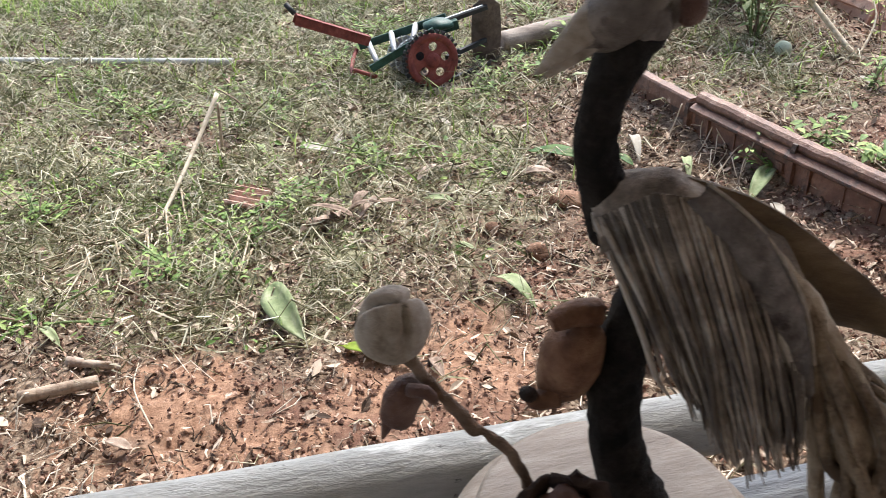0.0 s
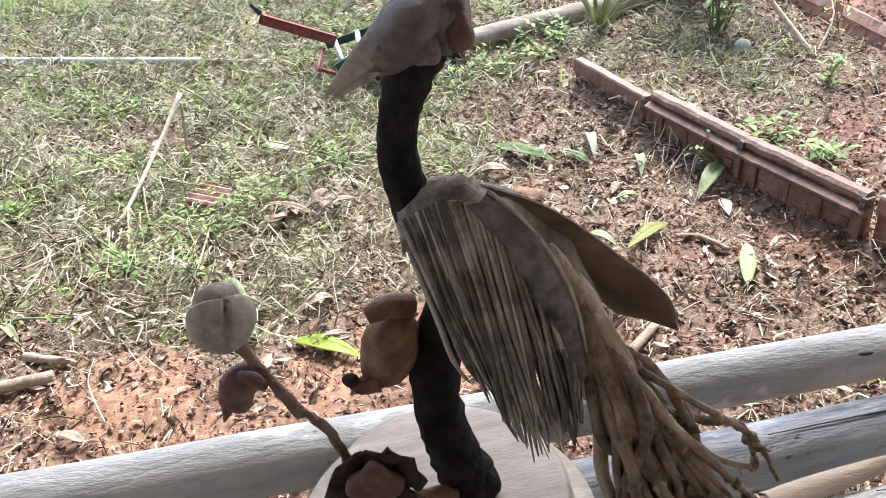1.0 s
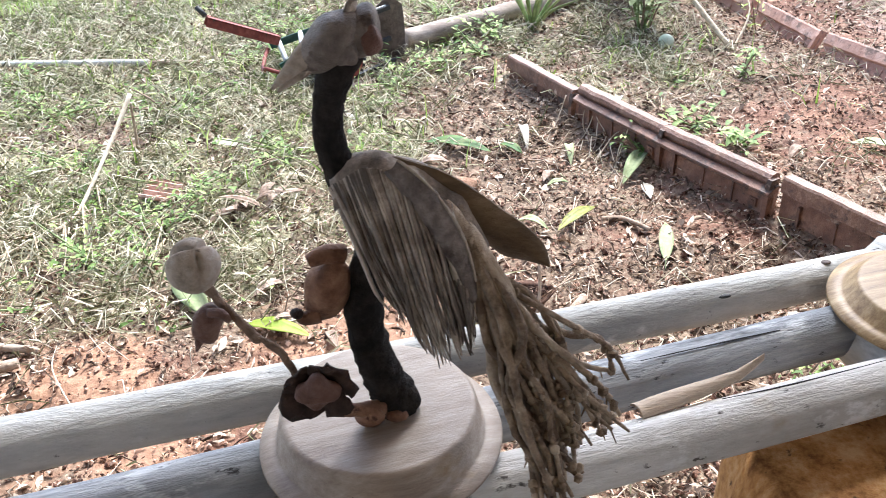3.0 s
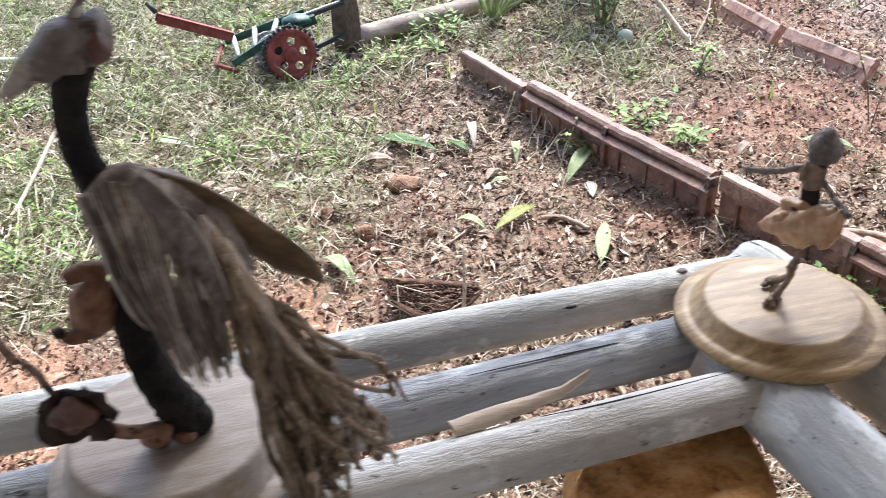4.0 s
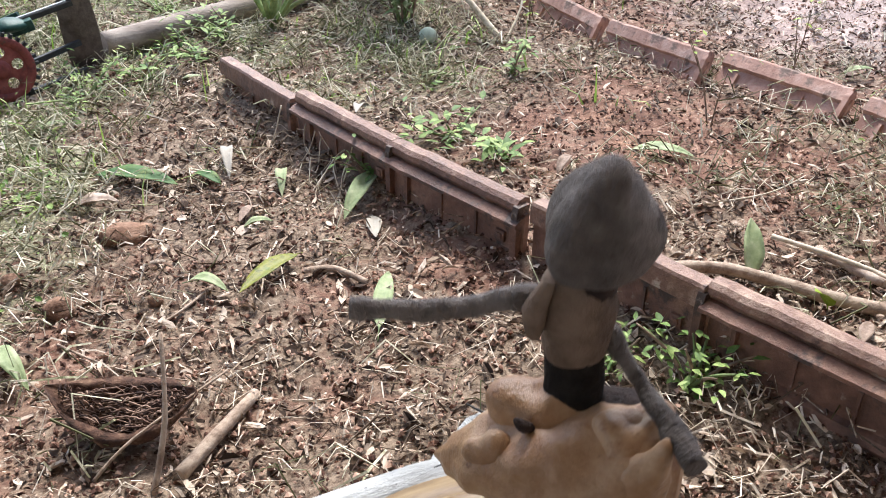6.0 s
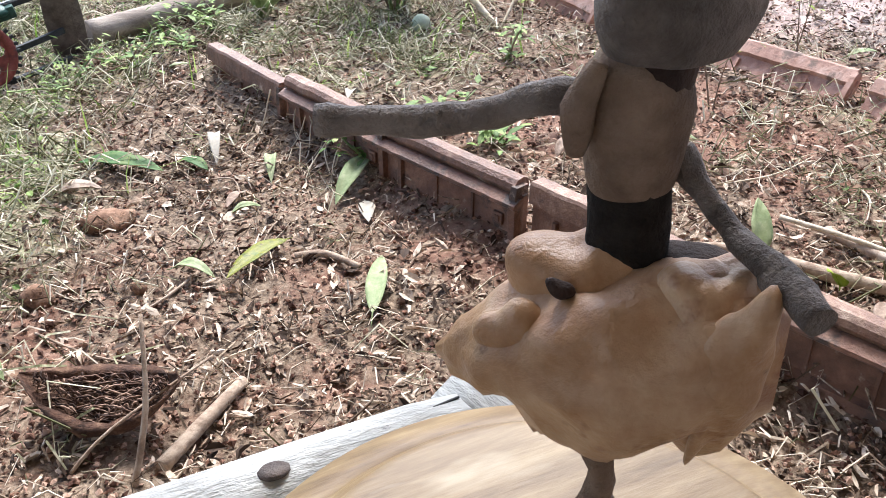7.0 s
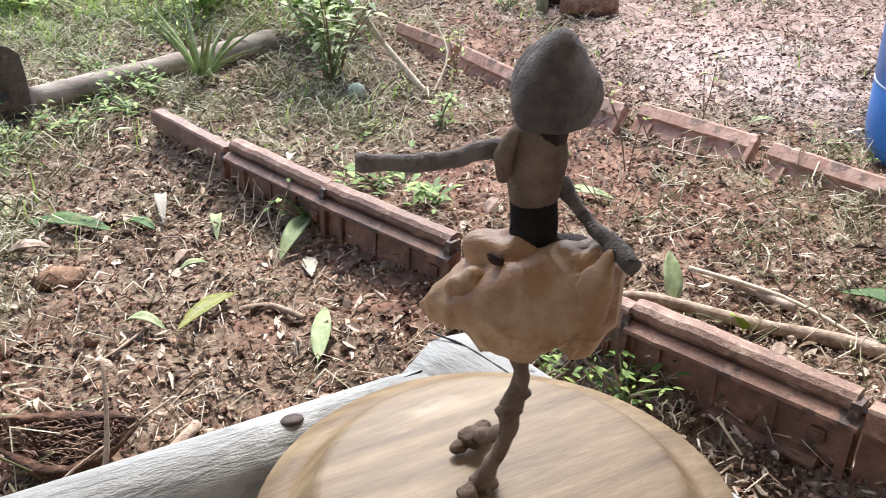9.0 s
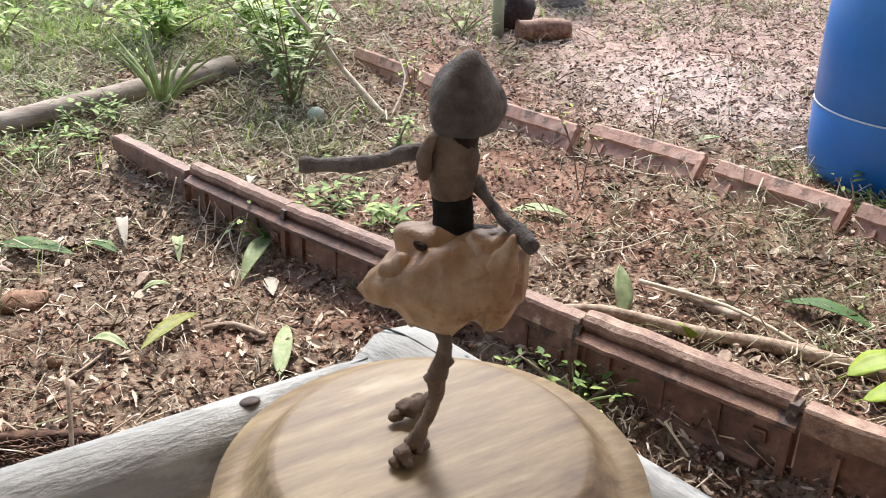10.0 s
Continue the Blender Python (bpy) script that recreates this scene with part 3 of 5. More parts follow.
table = thing("log_table", (0, 0, 0), "rustic table of weathered grey poles nailed over a stump", "table")
pole_a = log_between("pole", (-1.30, 0.384, 0.708), (0.685, 0.657, 0.730), 0.036, 0.0245, WOOD_GREY, table, "blue-grey weathered pole")
pole_b = log_between("pole", (-1.30, 0.226, 0.712), (0.66, 0.566, 0.727), 0.036, 0.0275, WOOD_DARK, table, "dark grey weathered pole")
pole_c = log_between("pole", (-1.30, 0.140, 0.712), (0.635, 0.468, 0.726), 0.033, 0.0280, WOOD_PALE, table, "pale pole with peeling bark")
log_between("slab", (0.612, 0.565, 0.716), (0.90, -0.42, 0.716), 0.043, 0.046, WOOD_GREY, table, "grey split pole laid across", 0.03, 0.9)
log_between("slab", (0.706, 0.694, 0.707), (1.085, -0.42, 0.707), 0.047, 0.050, WOOD_GREY, table, "thick grey pole laid across", 0.03)
bm = bmesh.new()
lathe(bm, [(0, -0.02), (0.125, -0.02), (0.118, 0.15), (0.108, 0.4), (0.104, 0.6), (0.100, 0.672), (0.09, 0.682), (0, 0.684)], 40, pose(0.525, 0.432, 0), 0.25)
part("stump_leg", bm, STUMP, table, "orange crumbling tree stump")
for x, y in ((-0.95, 0.30), (0.95, -0.25)):
    bm = bmesh.new()
    tube(bm, [(x, y, -0.03), (x, y, 0.3), (x, y, 0.685)], [0.06, 0.055, 0.05], 14, 0.1)
    part("leg", bm, WOOD_GREY, table)


# a lifted strip of bark lies on the pale pole
bm = bmesh.new()
rows = []
for i in range(15):
    u = i / 14
    c = V(0.315, 0.436, 0.752).lerp(V(0.455, 0.474, 0.757), u)
    w = 0.0100 * (1 - u ** 2.5) + 0.0012
    lift = 0.012 * max(0, (u - 0.75) / 0.25) ** 2
    rows.append([bm.verts.new(c + V(-0.3, 0.95, 0) * w * s + V(0, 0, lift + 0.006 * (1 - s * s) + 0.002 * noise.noise(c * 60) + dz)) for dz in (0, -0.003) for s in (-1, -0.3, 0.4, 1)])
for p, q in zip(rows, rows[1:]):
    loop = (0, 1, 2, 3, 7, 6, 5, 4)
    for k in range(8):
        bm.faces.new((p[loop[k]], p[loop[(k + 1) % 8]], q[loop[(k + 1) % 8]], q[loop[k]])).smooth = True
single("bark_strip", bm, BARK, "curled pale strip of bark lying on a pole", "bark")

bm = bmesh.new()
lathe(bm, [(0, 0.0016), (0.004, 0.0014), (0.0060, 0.0008), (0.0064, -0.0004), (0.0060, -0.001), (0.0022, -0.0012), (0.0020, -0.02), (0, -0.021)], 20)
ob = single("nail", bm, RUST, "rusty flat nail head driven into a grey pole", "nail", pose(0.606, 0.645, 0.7538, -14, -2, 0))
for pts in ([(0.560, 0.640, 0.7530), (0.590, 0.642, 0.7532), (0.640, 0.652, 0.7530), (0.683, 0.664, 0.7525)], [(0.700, 0.700, 0.7525), (0.712, 0.680, 0.7535), (0.724, 0.650, 0.7535), (0.735, 0.620, 0.7535)], [(0.34, 0.505, 0.7545), (0.42, 0.518, 0.7545), (0.50, 0.531, 0.7535)], [(0.40, 0.438, 0.753), (0.48, 0.448, 0.753), (0.60, 0.470, 0.7525)]):
    bm = bmesh.new()
    tube(bm, pts, [0.0004, 0.0009, 0.0010, 0.0006], 6, 0.5, 5, freq=200) if len(pts) == 4 else tube(bm, pts, [0.0004, 0.0009, 0.0005], 6, 0.5, 5, freq=200)
    part("crack", bm, BLACK, table, "dark drying crack")
bm = bmesh.new()
blob(bm, (0, 0, 0), (0.0075, 0.004, 0.0025), 0.2, 90, 2)
ob = single("knot", bm, BLACK, "dark oval knot in a grey pole", "knot", pose(0.467, 0.602, 0.7515, -25, 0, 8))


# ---- turned wooden dishes, upside down ----
def dish(name, centre, rim, top, height, mat, label, turn):
    base = thing("wooden_dish", pose(*centre, *turn), label, "dish", "dishes on the table")
    bm = bmesh.new()
    lathe(bm, [(0, height - 0.006), (top - 0.012, height - 0.006), (top, height - 0.014), (rim - 0.018, 0.006), (rim - 0.012, -0.001), (rim - 0.002, 0.0), (rim, 0.003), (rim - 0.001, 0.006),
               (rim - 0.012, 0.0085), (rim - 0.0150, 0.0088), (rim - 0.0165, 0.0100), (top + 0.0045, height - 0.0045), (top + 0.003, height - 0.0020), (top + 0.0008, height - 0.0003), (top - 0.002, height), (top - 0.006, height + 0.0002), (top * 0.5, height + 0.0006), (0, height + 0.001)], 96)
    part("bowl", bm, mat, base)
    return base


dish("wooden_dish", (0.070, 0.436, 0.757), 0.113, 0.086, 0.040, DISH_GREY, "greyed turned wooden dish lying upside down on poles", (0, 0, 12))
dish("wooden_dish", (0.674, 0.540, 0.755), 0.1075, 0.0765, 0.0245, DISH, "pale turned wooden dish lying upside down on poles", (0, 0, 8))


# ---- bird made of dried plants: one plain shape ----
def bird():
    pieces = []
    stem = bmesh.new()
    tube(stem, [(0.088, 0.430, 0.797), (0.084, 0.430, 0.815), (0.076, 0.428, 0.838), (0.068, 0.426, 0.877), (0.066, 0.426, 0.913), (0.072, 0.430, 0.945), (0.086, 0.440, 0.985), (0.086, 0.446, 1.012)],
         [0.020, 0.0195, 0.0175, 0.0165, 0.016, 0.0155, 0.014, 0.014], 24, 0.2, 6, freq=150)
    tube(stem, [(0.066, 0.452, 1.005), (0.060, 0.450, 1.027), (0.0535, 0.450, 1.059), (0.056, 0.446, 1.090), (0.064, 0.442, 1.115), (0.075, 0.440, 1.140)],
         [0.0140, 0.0135, 0.0122, 0.0118, 0.0138, 0.016], 24, 0.16, 6, freq=160)
    blob(stem, (0.094, 0.428, 0.808), (0.014, 0.013, 0.017), 0.4, 60, 3)
    pieces.append((stem, STEM))
    head = bmesh.new()

    def skull(v):
        front = max(0, -v.x)
        side = abs(v.y) ** 4
        return Vector((v.x, v.y * (1 - 0.34 * front), v.z * (1 - 0.30 * front) + 0.10 * side * (v.z > 0)))
    blob(head, (0.062, 0.436, 1.139), (0.031, 0.0185, 0.0175), 0.16, 60, 4, (0, -38, 8), skull)
    blob(head, (0.086, 0.440, 1.143), (0.0125, 0.017, 0.021), 0.30, 55, 4, (0, 15, 0))
    pieces.append((head, SKULL))
    dark = bmesh.new()
    blob(dark, (0.073, 0.4245, 1.134), (0.0100, 0.0045, 0.0115), 0.6, 90, 4, (0, 30, 0))
    blob(dark, (0.050, 0.4215, 1.137), (0.0035, 0.002, 0.003), 0.3, 80, 2)
    pieces.append((dark, RIDER))
    flush = bmesh.new()
    blob(flush, (0.091, 0.429, 1.141), (0.0085, 0.0085, 0.013), 0.4, 90, 3)
    pieces.append((flush, PODRED))
    beak = bmesh.new()
    tube(beak, [(0.052, 0.433, 1.139), (0.040, 0.430, 1.130), (0.029, 0.428, 1.121), (0.0175, 0.426, 1.1115)], [0.0105, 0.0082, 0.0050, 0.0010], 12, 0.08, 5, 0.62)
    tube(beak, [(0.050, 0.433, 1.131), (0.040, 0.431, 1.122), (0.031, 0.429, 1.1155), (0.0215, 0.427, 1.109)], [0.0085, 0.0062, 0.0038, 0.0008], 12, 0.08, 5, 0.55)
    pieces.append((beak, PODGREY))
    crest = bmesh.new()
    for tip, w in (((0.112, 0.442, 1.186), 0.004), ((0.084, 0.436, 1.192), 0.0035), ((0.100, 0.446, 1.196), 0.003)):
        tube(crest, [(0.076, 0.440, 1.152), (0.082, 0.440, 1.168), tip], [0.006, w, 0.001], 8, 0.2, 4, 0.5)
    pieces.append((crest, HUSK))
    # body under the wing
    body = bmesh.new()
    tube(body, [(0.052, 0.450, 1.020), (0.075, 0.447, 1.022), (0.105, 0.44, 1.010), (0.135, 0.425, 0.990), (0.162, 0.400, 0.965)], [0.012, 0.022, 0.030, 0.026, 0.010], 18, 0.2, 5, freq=45)
    pieces.append((body, HUSK))
    # fan of fibres hanging over the flank
    fan = bmesh.new()
    R = random.Random(3)
    n = 118
    for i in range(n):
        u = i / (n - 1)
        a, b = V(0.050, 0.428, 1.028), V(0.076, 0.414, 1.049)
        c, d = V(0.104, 0.408, 1.046), V(0.140, 0.405, 1.016)
        top = a.lerp(b, u / 0.3) if u < 0.3 else b.lerp(c, (u - 0.3) / 0.35) if u < 0.65 else c.lerp(d, (u - 0.65) / 0.35)
        low = V(0.089, 0.385, 0.943).lerp(V(0.122, 0.352, 0.921), u / 0.5) if u < 0.5 else V(0.122, 0.352, 0.921).lerp(V(0.152, 0.356, 0.930), (u - 0.5) / 0.5)
        low = low + V(R.uniform(-0.004, 0.004), R.uniform(-0.006, 0.006), R.uniform(-0.020, 0.016))
        layer = R.uniform(-0.004, 0.003)
        mid = top.lerp(low, 0.5) + V(R.uniform(-0.002, 0.002), -0.011 + layer, R.uniform(-0.002, 0.002))
        mid2 = top.lerp(low, 0.82) + V(R.uniform(-0.003, 0.003), -0.006 + layer, 0)
        w = R.uniform(0.0008, 0.0019)
        tube(fan, [top, mid, mid2, low], [w, w * 1.25, w, w * 0.25], 5, 0, 3)
    pieces.append((fan, HUSK))
    cape = bmesh.new()
    rows = []
    for i in range(14):
        u = i / 13
        a, b = V(0.050, 0.440, 1.028), V(0.150, 0.412, 1.010)
        top = a.lerp(b, u) + V(0, 0.012 * math.sin(math.pi * u), 0.034 * math.sin(math.pi * min(1, u * 1.15)) * (1 - 0.35 * u))
        row = []
        for j in range(8):
            v = j / 7
            p = top + V(0.006 * v * (0.3 + u), -0.024 * math.sin(v * 1.45), -0.016 * v ** 1.6 - 0.003 * abs(math.sin(i * 1.9)) * v)
            row.append(p + V(0, 0, 0.003 * noise.noise(p * 70)))
        rows.append(row)
    grid = [[(cape.verts.new(p), cape.verts.new(p + V(0, 0.003, -0.002))) for p in row] for row in rows]
    for i in range(13):
        for j in range(7):
            for k in (0, 1):
                cape.faces.new((grid[i][j][k], grid[i + 1][j][k], grid[i + 1][j + 1][k], grid[i][j + 1][k])).smooth = True
    pieces.append((cape, HUSK))
    # a folded smooth sheet over the fibres, with a pale hem
    flap, hem = bmesh.new(), bmesh.new()
    mids, widths = smooth_path([V(0.096, 0.412, 1.049), V(0.118, 0.395, 1.026), V(0.136, 0.378, 0.992), V(0.150, 0.366, 0.955)], [0.008, 0.0135, 0.013, 0.005], 6)
    rows, rim = [], []
    for p, w in zip(mids, widths):
        across = V(0.86, -0.15, 0.48)
        row = [p + across * w * s + V(0, -0.008 * (1 - s * s), 0.0015 * noise.noise(p * 60 + V(s * 2, 0, 0))) for s in (-1, -0.6, -0.2, 0.2, 0.6, 1)]
        rim.append(row[-1])
        rows.append([[flap.verts.new(q + V(0, dy, 0)) for q in row] for dy in (0, 0.002)])
    for p, q in zip(rows, rows[1:]):
        for k in (0, 1):
            for s in range(5):
                flap.faces.new((p[k][s], p[k][s + 1], q[k][s + 1], q[k][s])).smooth = True
        for s in (0, 5):
            flap.faces.new((p[0][s], p[1][s], q[1][s], q[0][s]))
    pieces.append((flap, RIDER))
    tube(hem, rim[::4], 0.0013, 6, 0.2, 4, freq=150)
    pieces.append((hem, PODGREY))
    # the long brown tail sheath
    tail = bmesh.new()
    mids = [V(0.090, 0.440, 1.036), V(0.125, 0.436, 1.018), V(0.159, 0.428, 0.994), V(0.190, 0.420, 0.970), V(0.209, 0.415, 0.957), V(0.219, 0.413, 0.949)]
    widths = [0.012, 0.019, 0.021, 0.020, 0.013, 0.002]
    mids, widths = smooth_path(mids, widths, 5)
    rows = []
    for p, w in zip(mids, widths):
        across = V(0.42, -0.35, 0.84)
        rows.append([[tail.verts.new(p + across * w * s + V(0, -0.007 * (1 - s * s) + dz, 0.002 * noise.noise(p * 50 + V(s, 0, 0)))) for s in (-1, -0.6, -0.2, 0.2, 0.6, 1)] for dz in (0, 0.003)])
    for p, q in zip(rows, rows[1:]):
        for k in (0, 1):
            for s in range(5):
                tail.faces.new((p[k][s], p[k][s + 1], q[k][s + 1], q[k][s])).smooth = True
        for s in (0, 5):
            tail.faces.new((p[0][s], p[1][s], q[1][s], q[0][s]))
    pieces.append((tail, SPATHE))
    # the drooping bunch of dry flower stalks
    bunch = bmesh.new()
    R = random.Random(11)
    tube(bunch, [(0.135, 0.412, 1.012), (0.155, 0.392, 0.990), (0.168, 0.375, 0.962), (0.182, 0.356, 0.928)], [0.006, 0.0075, 0.007, 0.004], 12, 0.35, 5, freq=110)
    tube(bunch, [(0.140, 0.400, 0.990), (0.153, 0.385, 0.955), (0.163, 0.370, 0.915), (0.164, 0.352, 0.882), (0.178, 0.325, 0.852)], [0.006, 0.0055, 0.005, 0.0045, 0.002], 8, 0.25, 4, freq=90)
    for i in range(54):
        u = R.random()
        start = V(0.150, 0.394, 0.996).lerp(V(0.182, 0.358, 0.932), R.random() ** 1.2) + V(R.uniform(-0.006, 0.006), R.uniform(-0.006, 0.006), 0)
        end = V(0.188, 0.290, 0.812).lerp(V(0.262, 0.345, 0.838), u) + V(R.uniform(-0.010, 0.012), R.uniform(-0.03, 0.03), R.uniform(-0.012, 0.03))
        if i < 3:
            end = V(0.272, 0.36, 0.862) + V(R.uniform(-0.02, 0.004), R.uniform(-0.01, 0.01), R.uniform(-0.012, 0.012))
        mids = []
        for f in (0.3, 0.55, 0.78):
            mids.append(start.lerp(end, f) + V(R.uniform(-0.011, 0.011), R.uniform(-0.012, 0.010), 0.004 * math.sin(math.pi * f) + R.uniform(-0.012, 0.010)))
        w = R.uniform(0.0016, 0.0036)
        tube(bunch, [start, *mids, end], [w * 1.3, w * 1.2, w, w * 0.9, w * 0.5], 7, 0.6, 6, freq=230)
        for f in range(R.randint(5, 9)):
            g = R.random() ** 0.6 * 0.999
            at = [start, *mids, end][1 + int(g * 3)].lerp([start, *mids, end][2 + int(g * 3)], R.random())
            if R.random() < 0.6:
                blob(bunch, at, (R.uniform(0.0026, 0.0054), R.uniform(0.0026, 0.005), R.uniform(0.0035, 0.0064)), 0.4, 150, 1)
            else:
                tube(bunch, [at, at + V(R.uniform(-0.006, 0.012), R.uniform(-0.008, 0.008), R.uniform(-0.014, 0.002))], [0.0013, 0.0005], 4, 0, 1)
    pieces.append((bunch, BUNCH))
    multi("bird_sculpture", pieces, "bird made of dark stem, palm fibres and dry stalks", "sculpture")


bird()


# ---- dried pods beside the bird ----
def pods():
    base = thing("dried_pod_spray", (0.09, 0.43, 0.797), "dried seed pods on a crooked stalk glued to a dish", "dried plant")
    inv = Matrix.Translation((-0.09, -0.43, -0.797))

    def add(name, bm, mat, label, move=(0, 0, 0)):
        bm.transform(inv @ Matrix.Translation(move))
        part(name, bm, mat, base, label)
    bm = bmesh.new()

    def split(v):
        a = math.atan2(v.y, v.x)
        lobes = 1 - 0.34 * max(0, v.z + 0.45) * (0.5 + 0.5 * math.cos(3 * a + 0.6)) ** 14
        return Vector((v.x * lobes, v.y * lobes, v.z * (1 - 0.30 * (0.5 + 0.5 * math.cos(3 * a + 0.6)) ** 14 * max(0, v.z))))
    blob(bm, (-0.073, 0.433, 0.969), (0.0215, 0.021, 0.0235), 0.06, 60, 5, (25, -12, 60), split)
    add("ball_pod", bm, PODGREY, "grey three-lobed ball pod", (0.011, -0.015, 0.006))
    bm = bmesh.new()
    tube(bm, [(-0.068, 0.432, 0.950), (-0.064, 0.430, 0.942), (-0.055, 0.425, 0.930), (-0.039, 0.410, 0.918), (-0.028, 0.400, 0.908), (-0.022, 0.397, 0.908), (-0.010, 0.390, 0.900), (-0.002, 0.383, 0.888), (0.006, 0.385, 0.862)],
         [0.007, 0.005, 0.0036, 0.0033, 0.0042, 0.0029, 0.0036, 0.0032, 0.0042], 12, 0.45, 6, freq=150)
    add("stalk", bm, TORSO, "knobbly brown stalk", (0.007, -0.004, 0.007))
    bm = bmesh.new()
    blob(bm, (-0.071, 0.432, 0.913), (0.0145, 0.011, 0.019), 0.35, 55, 3, (0, 18, 20))
    tube(bm, [(-0.079, 0.432, 0.900), (-0.084, 0.431, 0.886)], [0.006, 0.001], 8, 0.2, 1)
    tube(bm, [(-0.066, 0.424, 0.928), (-0.056, 0.420, 0.929), (-0.052, 0.423, 0.920)], [0.004, 0.004, 0.003], 8, 0.2, 3)
    add("pod", bm, PODRED, "dark brown split pod", (0.010, -0.013, 0.006))
    bm = bmesh.new()
    blob(bm, (0.031, 0.424, 0.935), (0.019, 0.016, 0.030), 0.2, 45, 3, (0, 24, 10))
    tube(bm, [(0.045, 0.430, 0.962), (0.032, 0.424, 0.968), (0.018, 0.420, 0.965)], [0.009, 0.008, 0.0055], 10, 0.2, 4)
    tube(bm, [(0.022, 0.417, 0.915), (0.010, 0.415, 0.914), (0.005, 0.414, 0.919)], [0.009, 0.006, 0.003], 10, 0.25, 4)
    add("pod", bm, PODBROWN, "rust-brown curled pod beside the stem", (0.008, 0.0, 0.002))
    bm = bmesh.new()
    blob(bm, (0.004, 0.411, 0.922), (0.006, 0.005, 0.005), 0.4, 90, 2)
    add("pod_mouth", bm, PODDARK, "dark pod opening", (0.008, 0.0, 0.002))
    # open flower-like pod: five ragged dark shells about a seed
    R = random.Random(5)
    c = V(0.016, 0.390, 0.862)
    for k in range(6):
        a = k * math.pi / 3 + 0.3 + R.uniform(-0.28, 0.28)
        reach, broad = R.uniform(0.70, 1.12), R.uniform(0.75, 1.25)
        bm = bmesh.new()
        out = V(math.cos(a), 0.25, math.sin(a))
        side = V(-math.sin(a), 0, math.cos(a))
        rows = []
        for i in range(6):
            u = i / 5
            p = c + out * (0.008 + 0.022 * u * reach) + V(0, -0.004 - 0.020 * u ** 0.7 * reach, 0) + V(1, 1, 1) * 0.003 * noise.noise(V(k * 3.1, u * 4, 0))
            w = 0.0165 * broad * math.sin(0.5 + 2.1 * u)
            rows.append([[bm.verts.new(p + side * w * s + V(0, 0.004 * s * s + dy, 0) + out * (R.uniform(-0.002, 0.003) if u > 0.9 else 0)) for s in (-1, -0.4, 0.3, 1)] for dy in (0, 0.0025)])
        for p, q in zip(rows, rows[1:]):
            for d in (0, 1):
                for s in range(3):
                    bm.faces.new((p[d][s], p[d][s + 1], q[d][s + 1], q[d][s])).smooth = True
            for s in (0, 3):
                bm.faces.new((p[0][s], p[1][s], q[1][s], q[0][s]))
        for s in range(3):
            bm.faces.new((rows[-1][0][s], rows[-1][0][s + 1], rows[-1][1][s + 1], rows[-1][1][s]))
        add("shell", bm, PODDARK, "", (0.007, -0.016, 0.016))
    bm = bmesh.new()

    def ridged(v):
        a = math.atan2(v.z, v.x)
        return v * (1 + 0.14 * math.cos(4 * a + 0.5))
    blob(bm, (0.017, 0.376, 0.868), (0.0165, 0.011, 0.0165), 0.15, 70, 3, (10, 0, 0), ridged)
    add("seed", bm, PODRED, "dull red ridged seed", (0.007, -0.016, 0.016))
    bm = bmesh.new()
    tube(bm, [(0.026, 0.376, 0.870), (0.034, 0.388, 0.842), (0.050, 0.402, 0.823), (0.074, 0.415, 0.812)], [0.005, 0.006, 0.006, 0.007], 10, 0.3, 4, freq=110)
    blob(bm, (0.062, 0.408, 0.808), (0.012, 0.010, 0.010), 0.4, 80, 3)
    blob(bm, (0.085, 0.412, 0.803), (0.010, 0.008, 0.006), 0.4, 80, 2)
    add("foot_pod", bm, PODBROWN, "lumpy brown base glued down")


pods()


